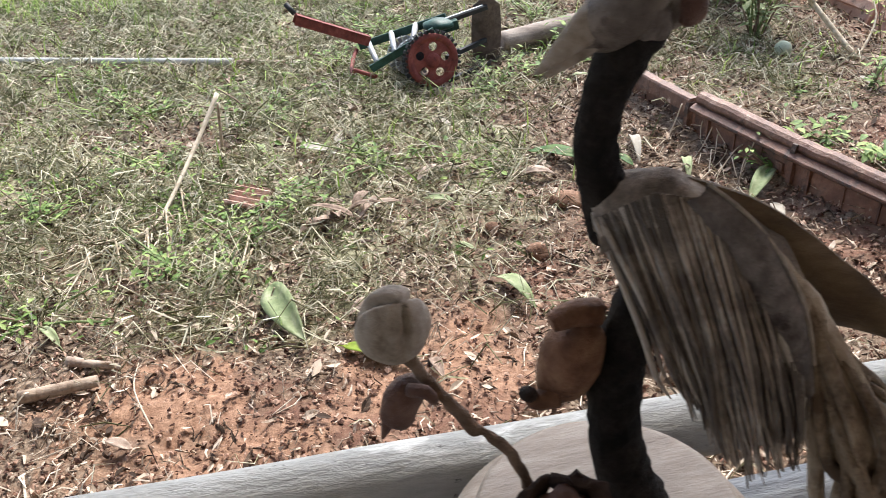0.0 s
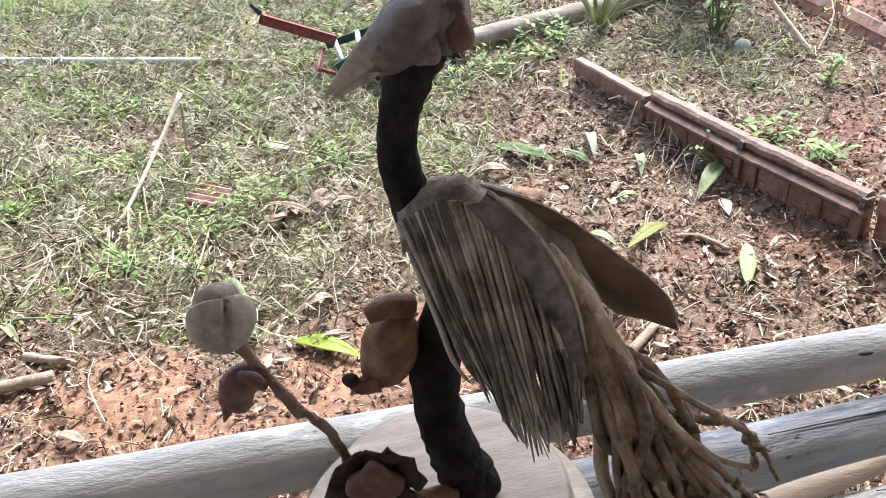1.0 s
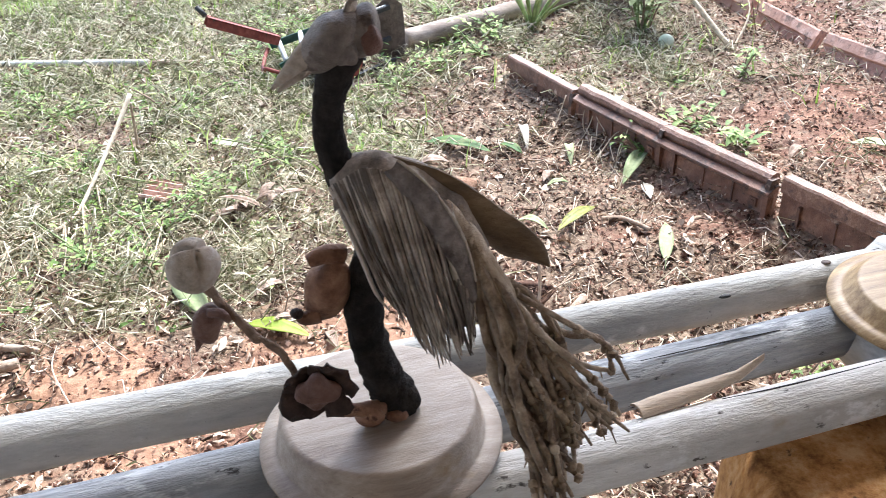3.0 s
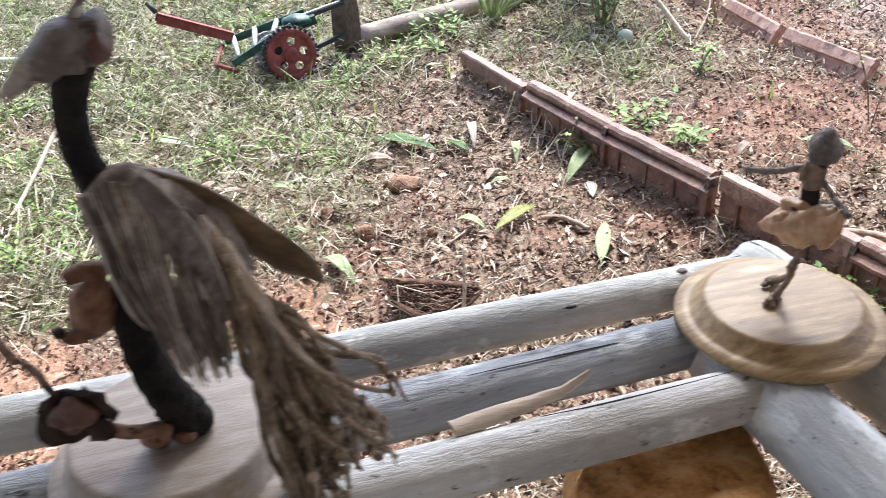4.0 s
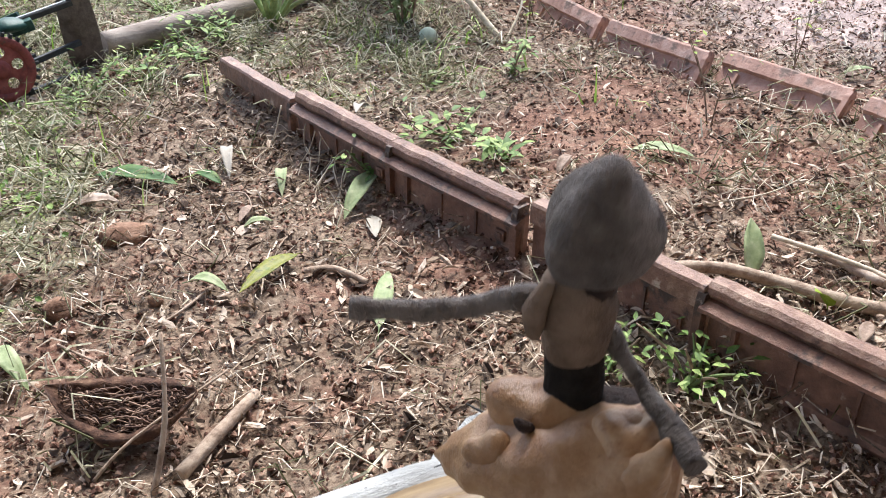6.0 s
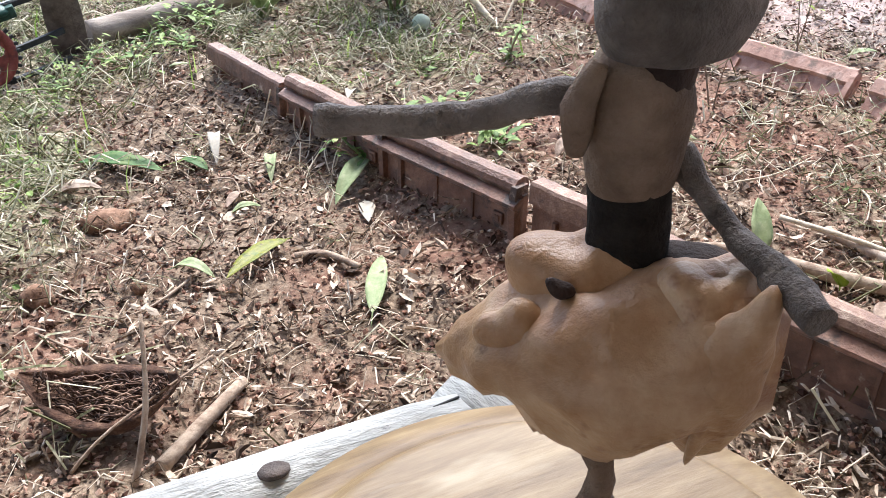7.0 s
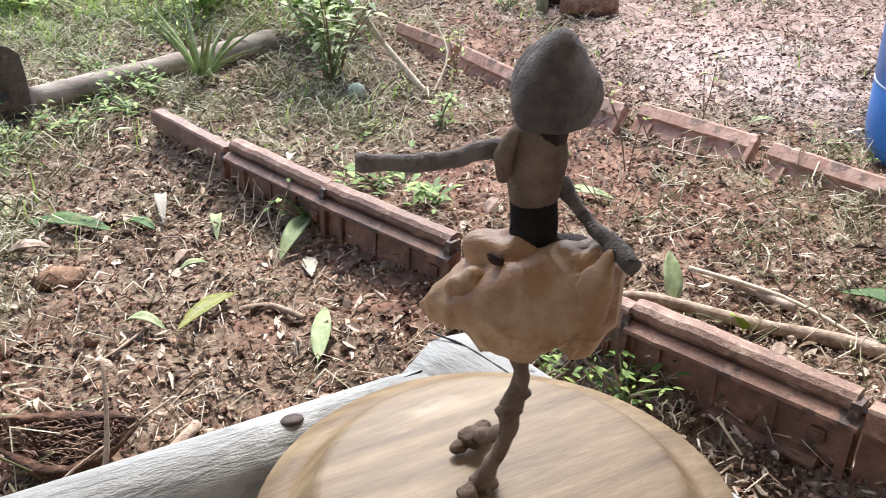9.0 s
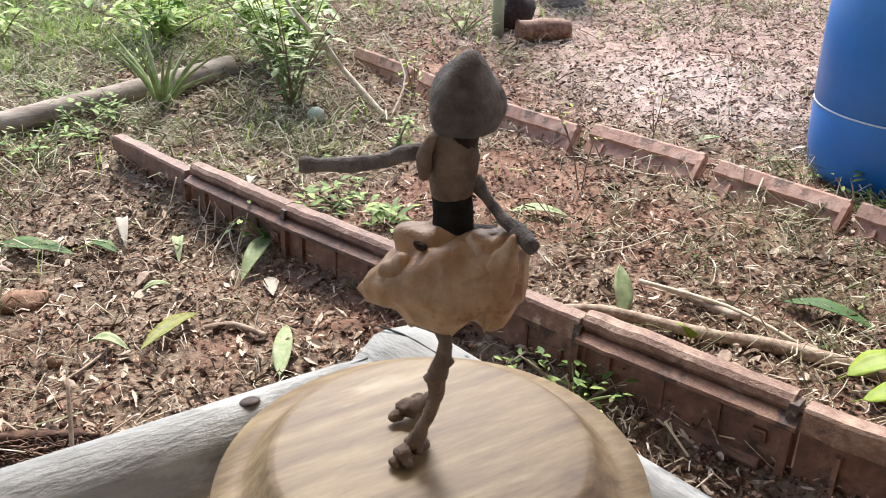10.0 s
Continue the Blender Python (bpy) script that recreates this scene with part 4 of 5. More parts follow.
# ---- little rider of seeds on a pod: one plain shape ----
def rider():
    pieces = []
    leg = bmesh.new()
    tube(leg, [(0.678, 0.530, 0.866), (0.675, 0.529, 0.852), (0.675, 0.528, 0.840), (0.672, 0.530, 0.827), (0.671, 0.531, 0.812), (0.666, 0.533, 0.797), (0.662, 0.534, 0.786)],
         [0.0048, 0.0038, 0.0034, 0.0050, 0.0031, 0.0034, 0.0042], 14, 0.45, 5, freq=170)
    for c, s in (((0.672, 0.529, 0.826), 0.0060), ((0.677, 0.529, 0.833), 0.0045), ((0.657, 0.531, 0.785), 0.0062), ((0.664, 0.535, 0.787), 0.0058), ((0.652, 0.530, 0.783), 0.0038), ((0.668, 0.536, 0.784), 0.004), ((0.671, 0.563, 0.786), 0.0062), ((0.678, 0.567, 0.785), 0.0055), ((0.664, 0.562, 0.784), 0.0038)):
        blob(leg, c, (s * 0.92, s * 0.9, s * 0.75), 0.8, 190, 3)
    tube(leg, [(0.672, 0.531, 0.815), (0.673, 0.545, 0.802), (0.674, 0.562, 0.788)], [0.004, 0.0035, 0.004], 8, 0.35, 4, freq=150)
    pieces.append((leg, TORSO))
    # the pod: a pointed snout, a broad flank and a ragged open lower edge
    pod = bmesh.new()
    a, b = V(0.648, 0.567, 0.862), V(0.706, 0.518, 0.877)
    fwd = (b - a).normalized()
    side = V(-fwd.y, fwd.x, 0).normalized()
    stations = [(0.0, 0.0010, 0.0012, -0.004), (0.10, 0.0075, 0.0090, -0.001), (0.24, 0.0150, 0.0165, 0.001), (0.42, 0.0205, 0.0225, 0.000), (0.60, 0.0225, 0.0245, -0.001), (0.78, 0.0205, 0.0240, 0.000), (0.93, 0.0160, 0.0215, 0.001), (1.03, 0.0070, 0.0140, 0.001)]
    rings = []
    for i in range(29):
        u = i / 28 * 1.03
        k = max(n for n in range(len(stations) - 1) if stations[n][0] <= u + 1e-9)
        p, q = stations[k], stations[k + 1]
        f = (u - p[0]) / (q[0] - p[0])
        f = f * f * (3 - 2 * f)
        wy, wz, dz = (p[n] + (q[n] - p[n]) * f for n in (1, 2, 3))
        c = a.lerp(b, u) + V(0, 0, dz)
        ring = []
        for n in range(36):
            an = 2 * math.pi * n / 36
            cx, sz = math.cos(an), math.sin(an)
            top = 0.82 if sz > 0 else 1.0
            r = 1.04 + 0.17 * noise.noise(V(u * 5, cx * 1.6, sz * 1.6)) - 0.24 * abs(noise.noise(V(u * 4.5 + 3, cx * 1.9, sz * 1.9))) + 0.04 * noise.noise(V(u * 18, cx * 5, sz * 5)) + 0.13 * abs(sz) ** 6 * (sz < 0) * math.sin(u * 23)
            ring.append(pod.verts.new(c + side * wy * cx * r + V(0, 0, 1) * wz * sz * top * r))
        rings.append(ring)
    for p, q in zip(rings, rings[1:]):
        for n in range(36):
            pod.faces.new((p[n], p[(n + 1) % 36], q[(n + 1) % 36], q[n])).smooth = True
    pod.faces.new(rings[0][::-1]), pod.faces.new(rings[-1])
    pieces.append((pod, PODTAN))
    # overlapping husks: snout cap, back husk, flank, hind flap
    caps = bmesh.new()
    near = -side if side.y > 0 else side
    head_on = math.degrees(math.atan2(fwd.y, fwd.x))

    def plate(along, out, up, size, tilt, taper=0.0):
        """A crinkled husk against the pod, narrowing downwards by taper."""
        def torn(v):
            k = 1 - taper * max(0, -v.z)
            return Vector((v.x * k, v.y * (1 + 0.25 * v.x * v.x), v.z + 0.10 * math.sin(5 * v.x)))
        blob(caps, a + fwd * along + near * out + V(0, 0, up), size, 0.36, 95, 4, (0, tilt, head_on), torn)
    plate(0.0235, 0.0095, 0.0095, (0.0085, 0.0042, 0.0070), -25)
    plate(0.036, -0.0065, 0.0150, (0.0165, 0.0105, 0.0105), -6)
    plate(0.070, 0.0105, 0.001, (0.0080, 0.0055, 0.0205), 10, 0.45)
    plate(0.066, -0.001, 0.011, (0.0130, 0.0120, 0.0110), 8)
    pieces.append((caps, PODTAN))
    # first lump paints in the shaded notch between husks, second darkens the saddle
    dark = bmesh.new()
    blob(dark, a + fwd * 0.0330 + near * 0.0070 + V(0, 0, 0.0195), (0.0034, 0.0018, 0.0022), 0.6, 200, 3, (0, 30, head_on))
    blob(dark, V(0.6950, 0.541, 0.8885), (0.0150, 0.0100, 0.0026), 0.3, 90, 3, (0, 0, head_on))
    pieces.append((dark, PODDARK))
    waist = bmesh.new()
    tube(waist, [(0.688, 0.547, 0.862), (0.687, 0.548, 0.890), (0.686, 0.548, 0.913)], [0.0094, 0.0090, 0.0088], 24, 0.12, 4, freq=110)
    pieces.append((waist, STEM))
    torso = bmesh.new()
    tube(torso, [(0.686, 0.548, 0.9065), (0.6855, 0.548, 0.914), (0.685, 0.548, 0.924), (0.685, 0.547, 0.931), (0.686, 0.547, 0.935)], [0.0086, 0.0104, 0.0116, 0.0108, 0.0080], 24, 0.2, 6, freq=70)
    tube(torso, [(0.672, 0.545, 0.917), (0.6715, 0.543, 0.927), (0.675, 0.543, 0.936)], [0.0018, 0.0034, 0.0020], 10, 0.4, 4, freq=120)
    pieces.append((torso, TORSO))
    head = bmesh.new()

    def nut(v):
        z = v.z if v.z > -0.45 else -0.45 + (v.z + 0.45) * 0.18
        a = math.atan2(v.y, v.x)
        wide = 1.0 - 0.24 * max(0, z) ** 2 - 0.06 * max(0, -z)
        ridge = 1 + 0.07 * math.cos(3 * a + 0.8) + 0.05 * abs(math.sin(2.5 * a + 1.1))
        return Vector((v.x * wide * ridge + 0.07 * z, v.y * wide * ridge, z))
    blob(head, (0.690, 0.547, 0.9455), (0.0156, 0.0148, 0.0212), 0.34, 46, 5, (0, 4, -20), nut)
    pieces.append((head, RIDER))
    neck = bmesh.new()
    tube(neck, [(0.687, 0.547, 0.930), (0.688, 0.547, 0.940)], [0.0095, 0.0095], 14, 0.2, 3)
    pieces.append((neck, PODDARK))
    arms = bmesh.new()
    tube(arms, [(0.675, 0.549, 0.927), (0.668, 0.551, 0.927), (0.658, 0.555, 0.9235), (0.644, 0.560, 0.9215), (0.624, 0.567, 0.9215)], [0.0042, 0.0038, 0.0034, 0.0033, 0.0033], 12, 0.28, 5, freq=170)
    tube(arms, [(0.695, 0.545, 0.914), (0.698, 0.540, 0.907), (0.701, 0.531, 0.901), (0.702, 0.515, 0.900), (0.702, 0.502, 0.898)], [0.0034, 0.0027, 0.0026, 0.0032, 0.0034], 12, 0.35, 5, freq=170)
    blob(arms, (0.702, 0.514, 0.899), (0.0045, 0.006, 0.0034), 0.5, 120, 2)
    pieces.append((arms, RIDER))
    multi("rider_sculpture", pieces, "small seed figure riding a tan pod on twig legs", "sculpture")


rider()


# ---- terracotta roof tiles set on edge as a border ----
def tile_master(rolled, mat, top):
    """A pressed roof tile standing on its long edge: x along it, z up, its ribbed side towards -y."""
    L, H = 0.425, 0.235
    base = thing("border_tile", (0, 0, 0), "", "roof tile")

    def bar(profile, x0, x1, cuts=1, chip=0.0):
        bm = bmesh.new()
        rings = []
        for i in range(cuts + 1):
            x = x0 + (x1 - x0) * i / cuts
            rings.append([bm.verts.new((x, y + chip * noise.noise(V(x * 30, y * 9, z * 9)), z + chip * noise.noise(V(x * 25, z * 20, 5)))) for y, z in profile])
        n = len(profile)
        for p, q in zip(rings, rings[1:]):
            for k in range(n):
                bm.faces.new((p[k], p[(k + 1) % n], q[(k + 1) % n], q[k]))
        bm.faces.new(rings[0][::-1]), bm.faces.new(rings[-1])
        return bm
    part("panel", bar([(0.006, 0), (0.006, H - 0.03), (-0.008, H - 0.03), (-0.008, 0)], 0, L, 10, 0.0015), mat, base)
    if rolled:
        part("top_roll", bar([(0.020, H - 0.055), (0.030, H - 0.020), (0.024, H - 0.005), (0.010, H), (-0.006, H - 0.003), (-0.014, H - 0.012), (-0.016, H - 0.024), (-0.0085, H - 0.036)], 0.0, L - 0.018, 14, 0.003), top, base, "dusty top edge, lit tone painted in on near tiles")
        part("ledge", bar([(-0.007, H - 0.062), (-0.007, H - 0.036), (-0.018, H - 0.036), (-0.036, H - 0.046), (-0.037, H - 0.053), (-0.022, H - 0.064)], 0.0, L, 14, 0.0015), mat, base)
    else:
        part("top_roll", bar([(0.016, H - 0.05), (0.018, H - 0.004), (0.014, H), (-0.016, H), (-0.020, H - 0.006), (-0.022, H - 0.046), (-0.0085, H - 0.052)], 0.0, L - 0.012, 14, 0.003), top, base, "dusty top edge, lit tone painted in on near tiles")
    part("foot_ridge", bar([(-0.0075, 0.06), (-0.0075, 0.10), (-0.020, 0.095), (-0.026, 0.08), (-0.020, 0.065)], 0.05, L - 0.05, 6, 0.001), mat, base)
    for x, w, d in ((0.062, 0.009, 0.020), (0.175, 0.006, 0.013), (0.285, 0.006, 0.013)):
        part("rib", bar([(-0.0075, 0.0), (-0.0075, H - 0.064), (-d, H - 0.066), (-d + 0.003, 0.0)], x, x + w), mat, base)
    bm = bmesh.new()
    block(bm, (0.026, 0.008, 0.026), pose(L - 0.062, -0.011, H - 0.10), 0.003)
    block(bm, (0.014, 0.010, 0.014), pose(L - 0.062, -0.013, H - 0.10), 0.003)
    part("stud", bm, mat, base)
    part("end_lip", bar([(0.012, 0.0), (0.012, H - 0.012), (-0.022, H - 0.012), (-0.026, H - 0.03), (-0.022, 0.0)], L - 0.022, L - 0.006, 1), mat, base)
    return base


def border(places, rolled, flat, label, group):
    """Tiles end to end: (from, to, top height, lean, whether rolled)."""
    used = set()
    for (ax, ay), (bx, by), top, lean, kind in places:
        master = rolled if kind else flat
        d = V(bx - ax, by - ay, 0)
        m = Matrix.Translation((ax, ay, top)) @ Matrix.Rotation(math.atan2(d.y, d.x), 4, "Z") @ pose(0, 0, 0, lean, 0, 0) @ pose(0, 0, -0.235)
        if master in used:
            ob = copy_thing(master, m)
        else:
            ob, _ = master, used.add(master)
            ob.matrix_basis = m
        tagged(ob, label, group=group)
    for master in (rolled, flat):
        if master not in used:
            for o in (*master.children, master):
                bpy.data.objects.remove(o)


NEAR = [((0.676, 3.035), (0.835, 2.640), 0.136, -2, 0), ((0.838, 2.625), (1.008, 2.250), 0.168, -2, 1), ((1.004, 2.255), (1.200, 1.870), 0.168, -3, 1),
        ((1.212, 1.862), (1.395, 1.475), 0.178, -2, 0), ((1.392, 1.490), (1.585, 1.110), 0.188, -3, 1), ((1.575, 1.100), (1.780, 0.715), 0.184, -2, 0), ((1.785, 0.71), (1.99, 0.34), 0.182, -2, 1)]
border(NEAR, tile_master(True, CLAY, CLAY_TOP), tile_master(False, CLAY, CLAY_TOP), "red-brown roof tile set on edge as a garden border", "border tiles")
FAR = [((1.78, 4.02), (1.89, 3.60), 0.080, -24, 0), ((1.90, 3.56), (1.965, 3.15), 0.080, -28, 0), ((1.975, 3.11), (2.12, 2.73), 0.085, -32, 0),
       ((2.195, 2.730), (2.36, 2.34), 0.075, -43, 0), ((2.37, 2.29), (2.505, 1.89), 0.075, -40, 0), ((2.515, 1.87), (2.63, 1.47), 0.08, -36, 0)]
border(FAR, tile_master(True, CLAY_FAR, CLAY_FAR), tile_master(False, CLAY_FAR, CLAY_FAR), "pale pink roof tile half sunk in the ground", "sunken border tiles")


# ---- blue barrel ----
def barrel():
    base = thing("blue_barrel", pose(2.93, 2.125, 0.0, 0, 0, 0), "blue plastic drum standing on the bare earth", "barrel")
    bm = bmesh.new()
    lathe(bm, [(0, 0.012), (0.20, 0.012), (0.235, 0.0), (0.262, 0.012), (0.276, 0.045), (0.284, 0.10), (0.288, 0.225), (0.285, 0.232), (0.285, 0.242), (0.290, 0.25), (0.293, 0.45), (0.290, 0.60), (0.284, 0.615), (0.284, 0.63), (0.288, 0.64), (0.284, 0.80), (0.272, 0.85), (0.262, 0.86), (0.272, 0.868), (0.272, 0.89), (0.255, 0.895), (0.245, 0.87), (0, 0.865)], 72)
    part("body", bm, BLUE, base)
    bm = bmesh.new()
    lathe(bm, [(0.2862, 0.234), (0.2895, 0.2355), (0.2895, 0.2385), (0.2862, 0.240)], 72)
    part("seam_ring", bm, SCUFF, base, "pale worn moulding seam")
    for x in (-0.10, 0.10):
        bm = bmesh.new()
        lathe(bm, [(0, 0.885), (0.028, 0.885), (0.03, 0.88), (0.03, 0.862)], 24, pose(x, 0, 0))
        part("bung", bm, BLUE, base)


barrel()


# ---- old hand implement with a toothed wheel ----
def implement():
    base = thing("push_cultivator", pose(0.022, 3.262, 0.005, 0, 0, 0), "old hand cultivator with red toothed wheel and green frame", "garden tool")

    def rod(name, pts, r, mat, label="", seg=8):
        bm = bmesh.new()
        tube(bm, pts, r, seg, 0, 1)
        return part(name, bm, mat, base, label)

    def bar(name, a, b, w, h, mat, label=""):
        a, b = Vector(a), Vector(b)
        bm = bmesh.new()
        block(bm, ((b - a).length, w, h), Matrix.Translation((a + b) / 2) @ (b - a).to_track_quat("X", "Z").to_matrix().to_4x4(), 0.002)
        return part(name, bm, mat, base, label)
    # wheel: rim, web with round openings, hub, teeth
    turn = pose(0.005, -0.05, 0.105, 78, 0, 16)
    for k, (y0, r) in enumerate(((0.0, 0.102),)):
        bm = bmesh.new()
        lathe(bm, [(0.072, -0.012), (0.094, -0.014), (0.098, -0.010), (0.098, 0.010), (0.094, 0.014), (0.072, 0.012), (0.072, -0.012)], 48, turn)
        part("wheel_rim", bm, RED, base)
        bm = bmesh.new()
        lathe(bm, [(0, -0.010), (0.026, -0.010), (0.030, -0.006), (0.030, 0.006), (0.026, 0.018), (0.012, 0.022), (0, 0.022)], 24, turn)
        part("wheel_hub", bm, RED, base)
        bm = bmesh.new()
        radii, seg = [0.024 + 0.0018 * i for i in range(29)], 200
        grid = [[bm.verts.new(turn @ V(r * math.cos(2 * math.pi * n / seg), r * math.sin(2 * math.pi * n / seg), 0)) for n in range(seg)] for r in radii]
        for i in range(28):
            for n in range(seg):
                r, an = (radii[i] + radii[i + 1]) / 2, math.degrees(2 * math.pi * (n + 0.5) / seg)
                gap = min(abs((an - 72 * j - 10 + 180) % 360 - 180) for j in range(5))
                if math.hypot(r * math.cos(math.radians(gap)) - 0.050, r * math.sin(math.radians(gap))) > 0.0165:
                    bm.faces.new((grid[i][n], grid[i][(n + 1) % seg], grid[i + 1][(n + 1) % seg], grid[i + 1][n]))
        bmesh.ops.delete(bm, geom=[v for v in bm.verts if not v.link_faces], context="VERTS")
        bmesh.ops.solidify(bm, geom=bm.faces[:], thickness=0.010)
        part("wheel_web", bm, RED, base, "red web with five round openings")
        for j in range(30):
            bm = bmesh.new()
            block(bm, (0.014, 0.010, 0.022), turn @ pose(0, 0, 0, 0, 0, 12 * j) @ pose(0.102, 0, 0.0), 0.003)
            part("tooth", bm, BLACK, base)
    # toothed drum behind it
    drum = pose(-0.075, 0.06, 0.085, 78, 0, 16)
    bm = bmesh.new()
    lathe(bm, [(0, -0.08), (0.05, -0.08), (0.05, 0.08), (0, 0.08)], 24, drum)
    part("drum", bm, BLACK, base)
    # pale steel here paints in sunlight on the teeth; the wheel's stay black
    for j in range(22):
        for k in (-1, 1):
            bm = bmesh.new()
            block(bm, (0.022, 0.012, 0.014), drum @ pose(0, 0, 0, 0, 0, 16.4 * j + 8 * k) @ pose(0.060, 0, 0.055 * k), 0.003)
            part("drum_tooth", bm, STEEL, base, "steel drum tooth, sunlit paleness painted in")
    # frame
    bar("side_bar", (-0.27, 0.24, 0.075), (0.07, 0.10, 0.215), 0.012, 0.030, GREEN)
    bar("side_bar", (-0.22, -0.02, 0.075), (0.02, -0.02, 0.205), 0.012, 0.028, GREEN)
    for u in (0.1, 0.38, 0.66):
        a, b = V(-0.27, 0.24, 0.085).lerp(V(0.07, 0.10, 0.225), u), V(-0.22, -0.02, 0.085).lerp(V(0.02, -0.02, 0.21), u)
        rod("cross_rod", [a, b], 0.011, STEEL, "pale grey cross rod")
    bm = bmesh.new()
    blob(bm, (0.035, 0.05, 0.205), (0.055, 0.045, 0.022), 0.2, 30, 3)
    block(bm, (0.07, 0.05, 0.035), pose(0.075, 0.06, 0.195, 0, -12, 10), 0.006)
    part("gear_housing", bm, GREEN, base)
    bar("upper_bar", (0.05, 0.06, 0.205), (0.225, 0.125, 0.235), 0.016, 0.016, BLACK)
    # thin pale strip along the top of the black upper bar
    bar("upper_bar_cap", (0.05, 0.062, 0.216), (0.21, 0.122, 0.243), 0.010, 0.006, STEEL)
    bar("lower_bar", (0.06, 0.02, 0.085), (0.22, 0.15, 0.10), 0.014, 0.018, BLACK)
    bar("lower_bar", (0.06, -0.04, 0.018), (0.23, 0.10, 0.025), 0.018, 0.014, BLACK)
    bm = bmesh.new()
    pts = []
    for i in range(13):
        a = math.pi * (0.5 - i / 12)
        pts.append((-0.30 + 0.10 * (1 - math.cos(a)) * 0.2, 0.11 + 0.12 * math.sin(a), 0.07 - 0.03 * math.cos(a)))
    tube(bm, pts + [(-0.20, -0.03, 0.045)], 0.008, 8, 0, 2)
    part("guard_hoop", bm, RED, base)
    # red channel shaft reaching away
    a, b = V(-0.23, 0.14, 0.130), V(-0.485, 0.06, 0.255)
    m = Matrix.Translation((a + b) / 2) @ (b - a).to_track_quat("X", "Z").to_matrix().to_4x4()
    length = (b - a).length
    bm = bmesh.new()
    block(bm, (length, 0.005, 0.034), m @ pose(0, -0.017, 0), 0.001)
    block(bm, (length, 0.039, 0.005), m @ pose(0, 0, 0.015), 0.001)
    block(bm, (length, 0.005, 0.034), m @ pose(0, 0.017, 0), 0.001)
    part("channel_shaft", bm, RED, base, "faded red steel channel")
    rod("end_hook", [b + V(0.0, 0.0, 0.02), b + V(-0.03, 0.02, 0.05)], 0.010, BLACK)
    # hoe blade
    bm = bmesh.new()
    rows = []
    for i in range(9):
        u = i / 8
        w = 0.050 + 0.014 * math.sin(math.pi * (0.15 + 0.8 * u))
        rows.append([[bm.verts.new((0.225 + s * w * 0.9, 0.13 + 0.012 * (s * s) + dy + 0.06 * (1 - u), 0.0 + 0.27 * u - (0.03 * s * s if u > 0.95 else 0))) for s in (-1, -0.5, 0, 0.5, 1)] for dy in (0, 0.005)])
    for p, q in zip(rows, rows[1:]):
        for k in (0, 1):
            for s in range(4):
                bm.faces.new((p[k][s], p[k][s + 1], q[k][s + 1], q[k][s]))
        for s in (0, 4):
            bm.faces.new((p[0][s], p[1][s], q[1][s], q[0][s]))
    for row in (rows[0], rows[-1]):
        for s in range(4):
            bm.faces.new((row[0][s], row[0][s + 1], row[1][s + 1], row[1][s]))
    part("hoe_blade", bm, RUST, base, "grey-brown curved hoe blade")


implement()

bm = bmesh.new()
tube(bm, [(0.30, 3.50, 0.060), (0.60, 3.66, 0.058), (0.90, 3.82, 0.056), (1.20, 3.99, 0.058)], [0.040, 0.043, 0.045, 0.046], 18, 0.08, 6, freq=12)
single("fence_pole", bm, POLE, "grey weathered round pole lying on the ground", "pole")
bm = bmesh.new()
tube(bm, [(-2.6, 3.905, 0.035), (-1.75, 3.735, 0.035), (-0.76, 3.55, 0.033)], 0.0135, 12, 0, 4)
single("plastic_pipe", bm, PIPE, "thin pale plastic pipe lying in the grass", "pipe")
bm = bmesh.new()
tube(bm, [(-0.76, 3.55, 0.030), (-0.55, 3.51, 0.030)], 0.010, 10, 0, 4)
single("plastic_pipe", bm, TWIG, "thin brown pipe end lying in the grass", "pipe")


# ---- coconut husk ----
def husk():
    bm = bmesh.new()
    n, rings = 28, []
    for i in range(15):
        u = i / 14 * 2 - 1
        half = max(0.0, 1 - u * u) ** 0.85 * 0.070 + 0.003
        ring = []
        for side in (0, 1):
            for k in range(10):
                a = math.pi * (k / 9 if side == 0 else 1 - k / 9)
                r = half * (1 if side == 0 else 0.74)
                p = V(u * 0.130, -r * math.cos(a), -r * math.sin(a) * 0.62 + 0.045 * u * u)
                ring.append(p + V(1, 1, 1) * 0.006 * noise.noise(p * 55) + V(0, 0, 0.010 * noise.noise(V(u * 5, k, 3))) * (1 if k in (0, 9) else 0))
        rings.append([bm.verts.new(p) for p in ring])
    for p, q in zip(rings, rings[1:]):
        for k in range(20):
            bm.faces.new((p[k], p[(k + 1) % 20], q[(k + 1) % 20], q[k])).smooth = True
    bm.faces.new(rings[0][::-1]), bm.faces.new(rings[-1])
    ob = thing("coconut_husk", pose(0.390, 1.600, 0.060, 5, 0, -19), "half of a brown fibrous coconut husk on the earth", "coconut husk")
    part("shell", bm, COIR, ob)
    bm = bmesh.new()
    R = random.Random(9)
    for i in range(430):
        u = R.uniform(-1, 1)
        half = 0.048 * (1 - 0.95 * u * u)
        a = V(0.105 * u, R.uniform(-half, half), R.uniform(-0.020, 0.002) + 0.040 * u * u)
        d = V(R.uniform(-0.028, 0.028) * (1.1 - abs(u)), R.uniform(-0.010, 0.010) * (1.1 - abs(u)), R.uniform(-0.004, 0.004))
        tube(bm, [a - d, a + V(0, R.uniform(-0.008, 0.008), 0.006), a + d], [0.0007, 0.0017, 0.0006], 4, 0, 2)
    tagged(part("fibre_mat", bm, FIBRE, ob, "loose reddish-brown fibres"), kind="stuff")


husk()


# ---- loose sticks, leaves and plants ----
def on(x, y, up=0.0):
    return V(x, y, relief(x, y) + up)


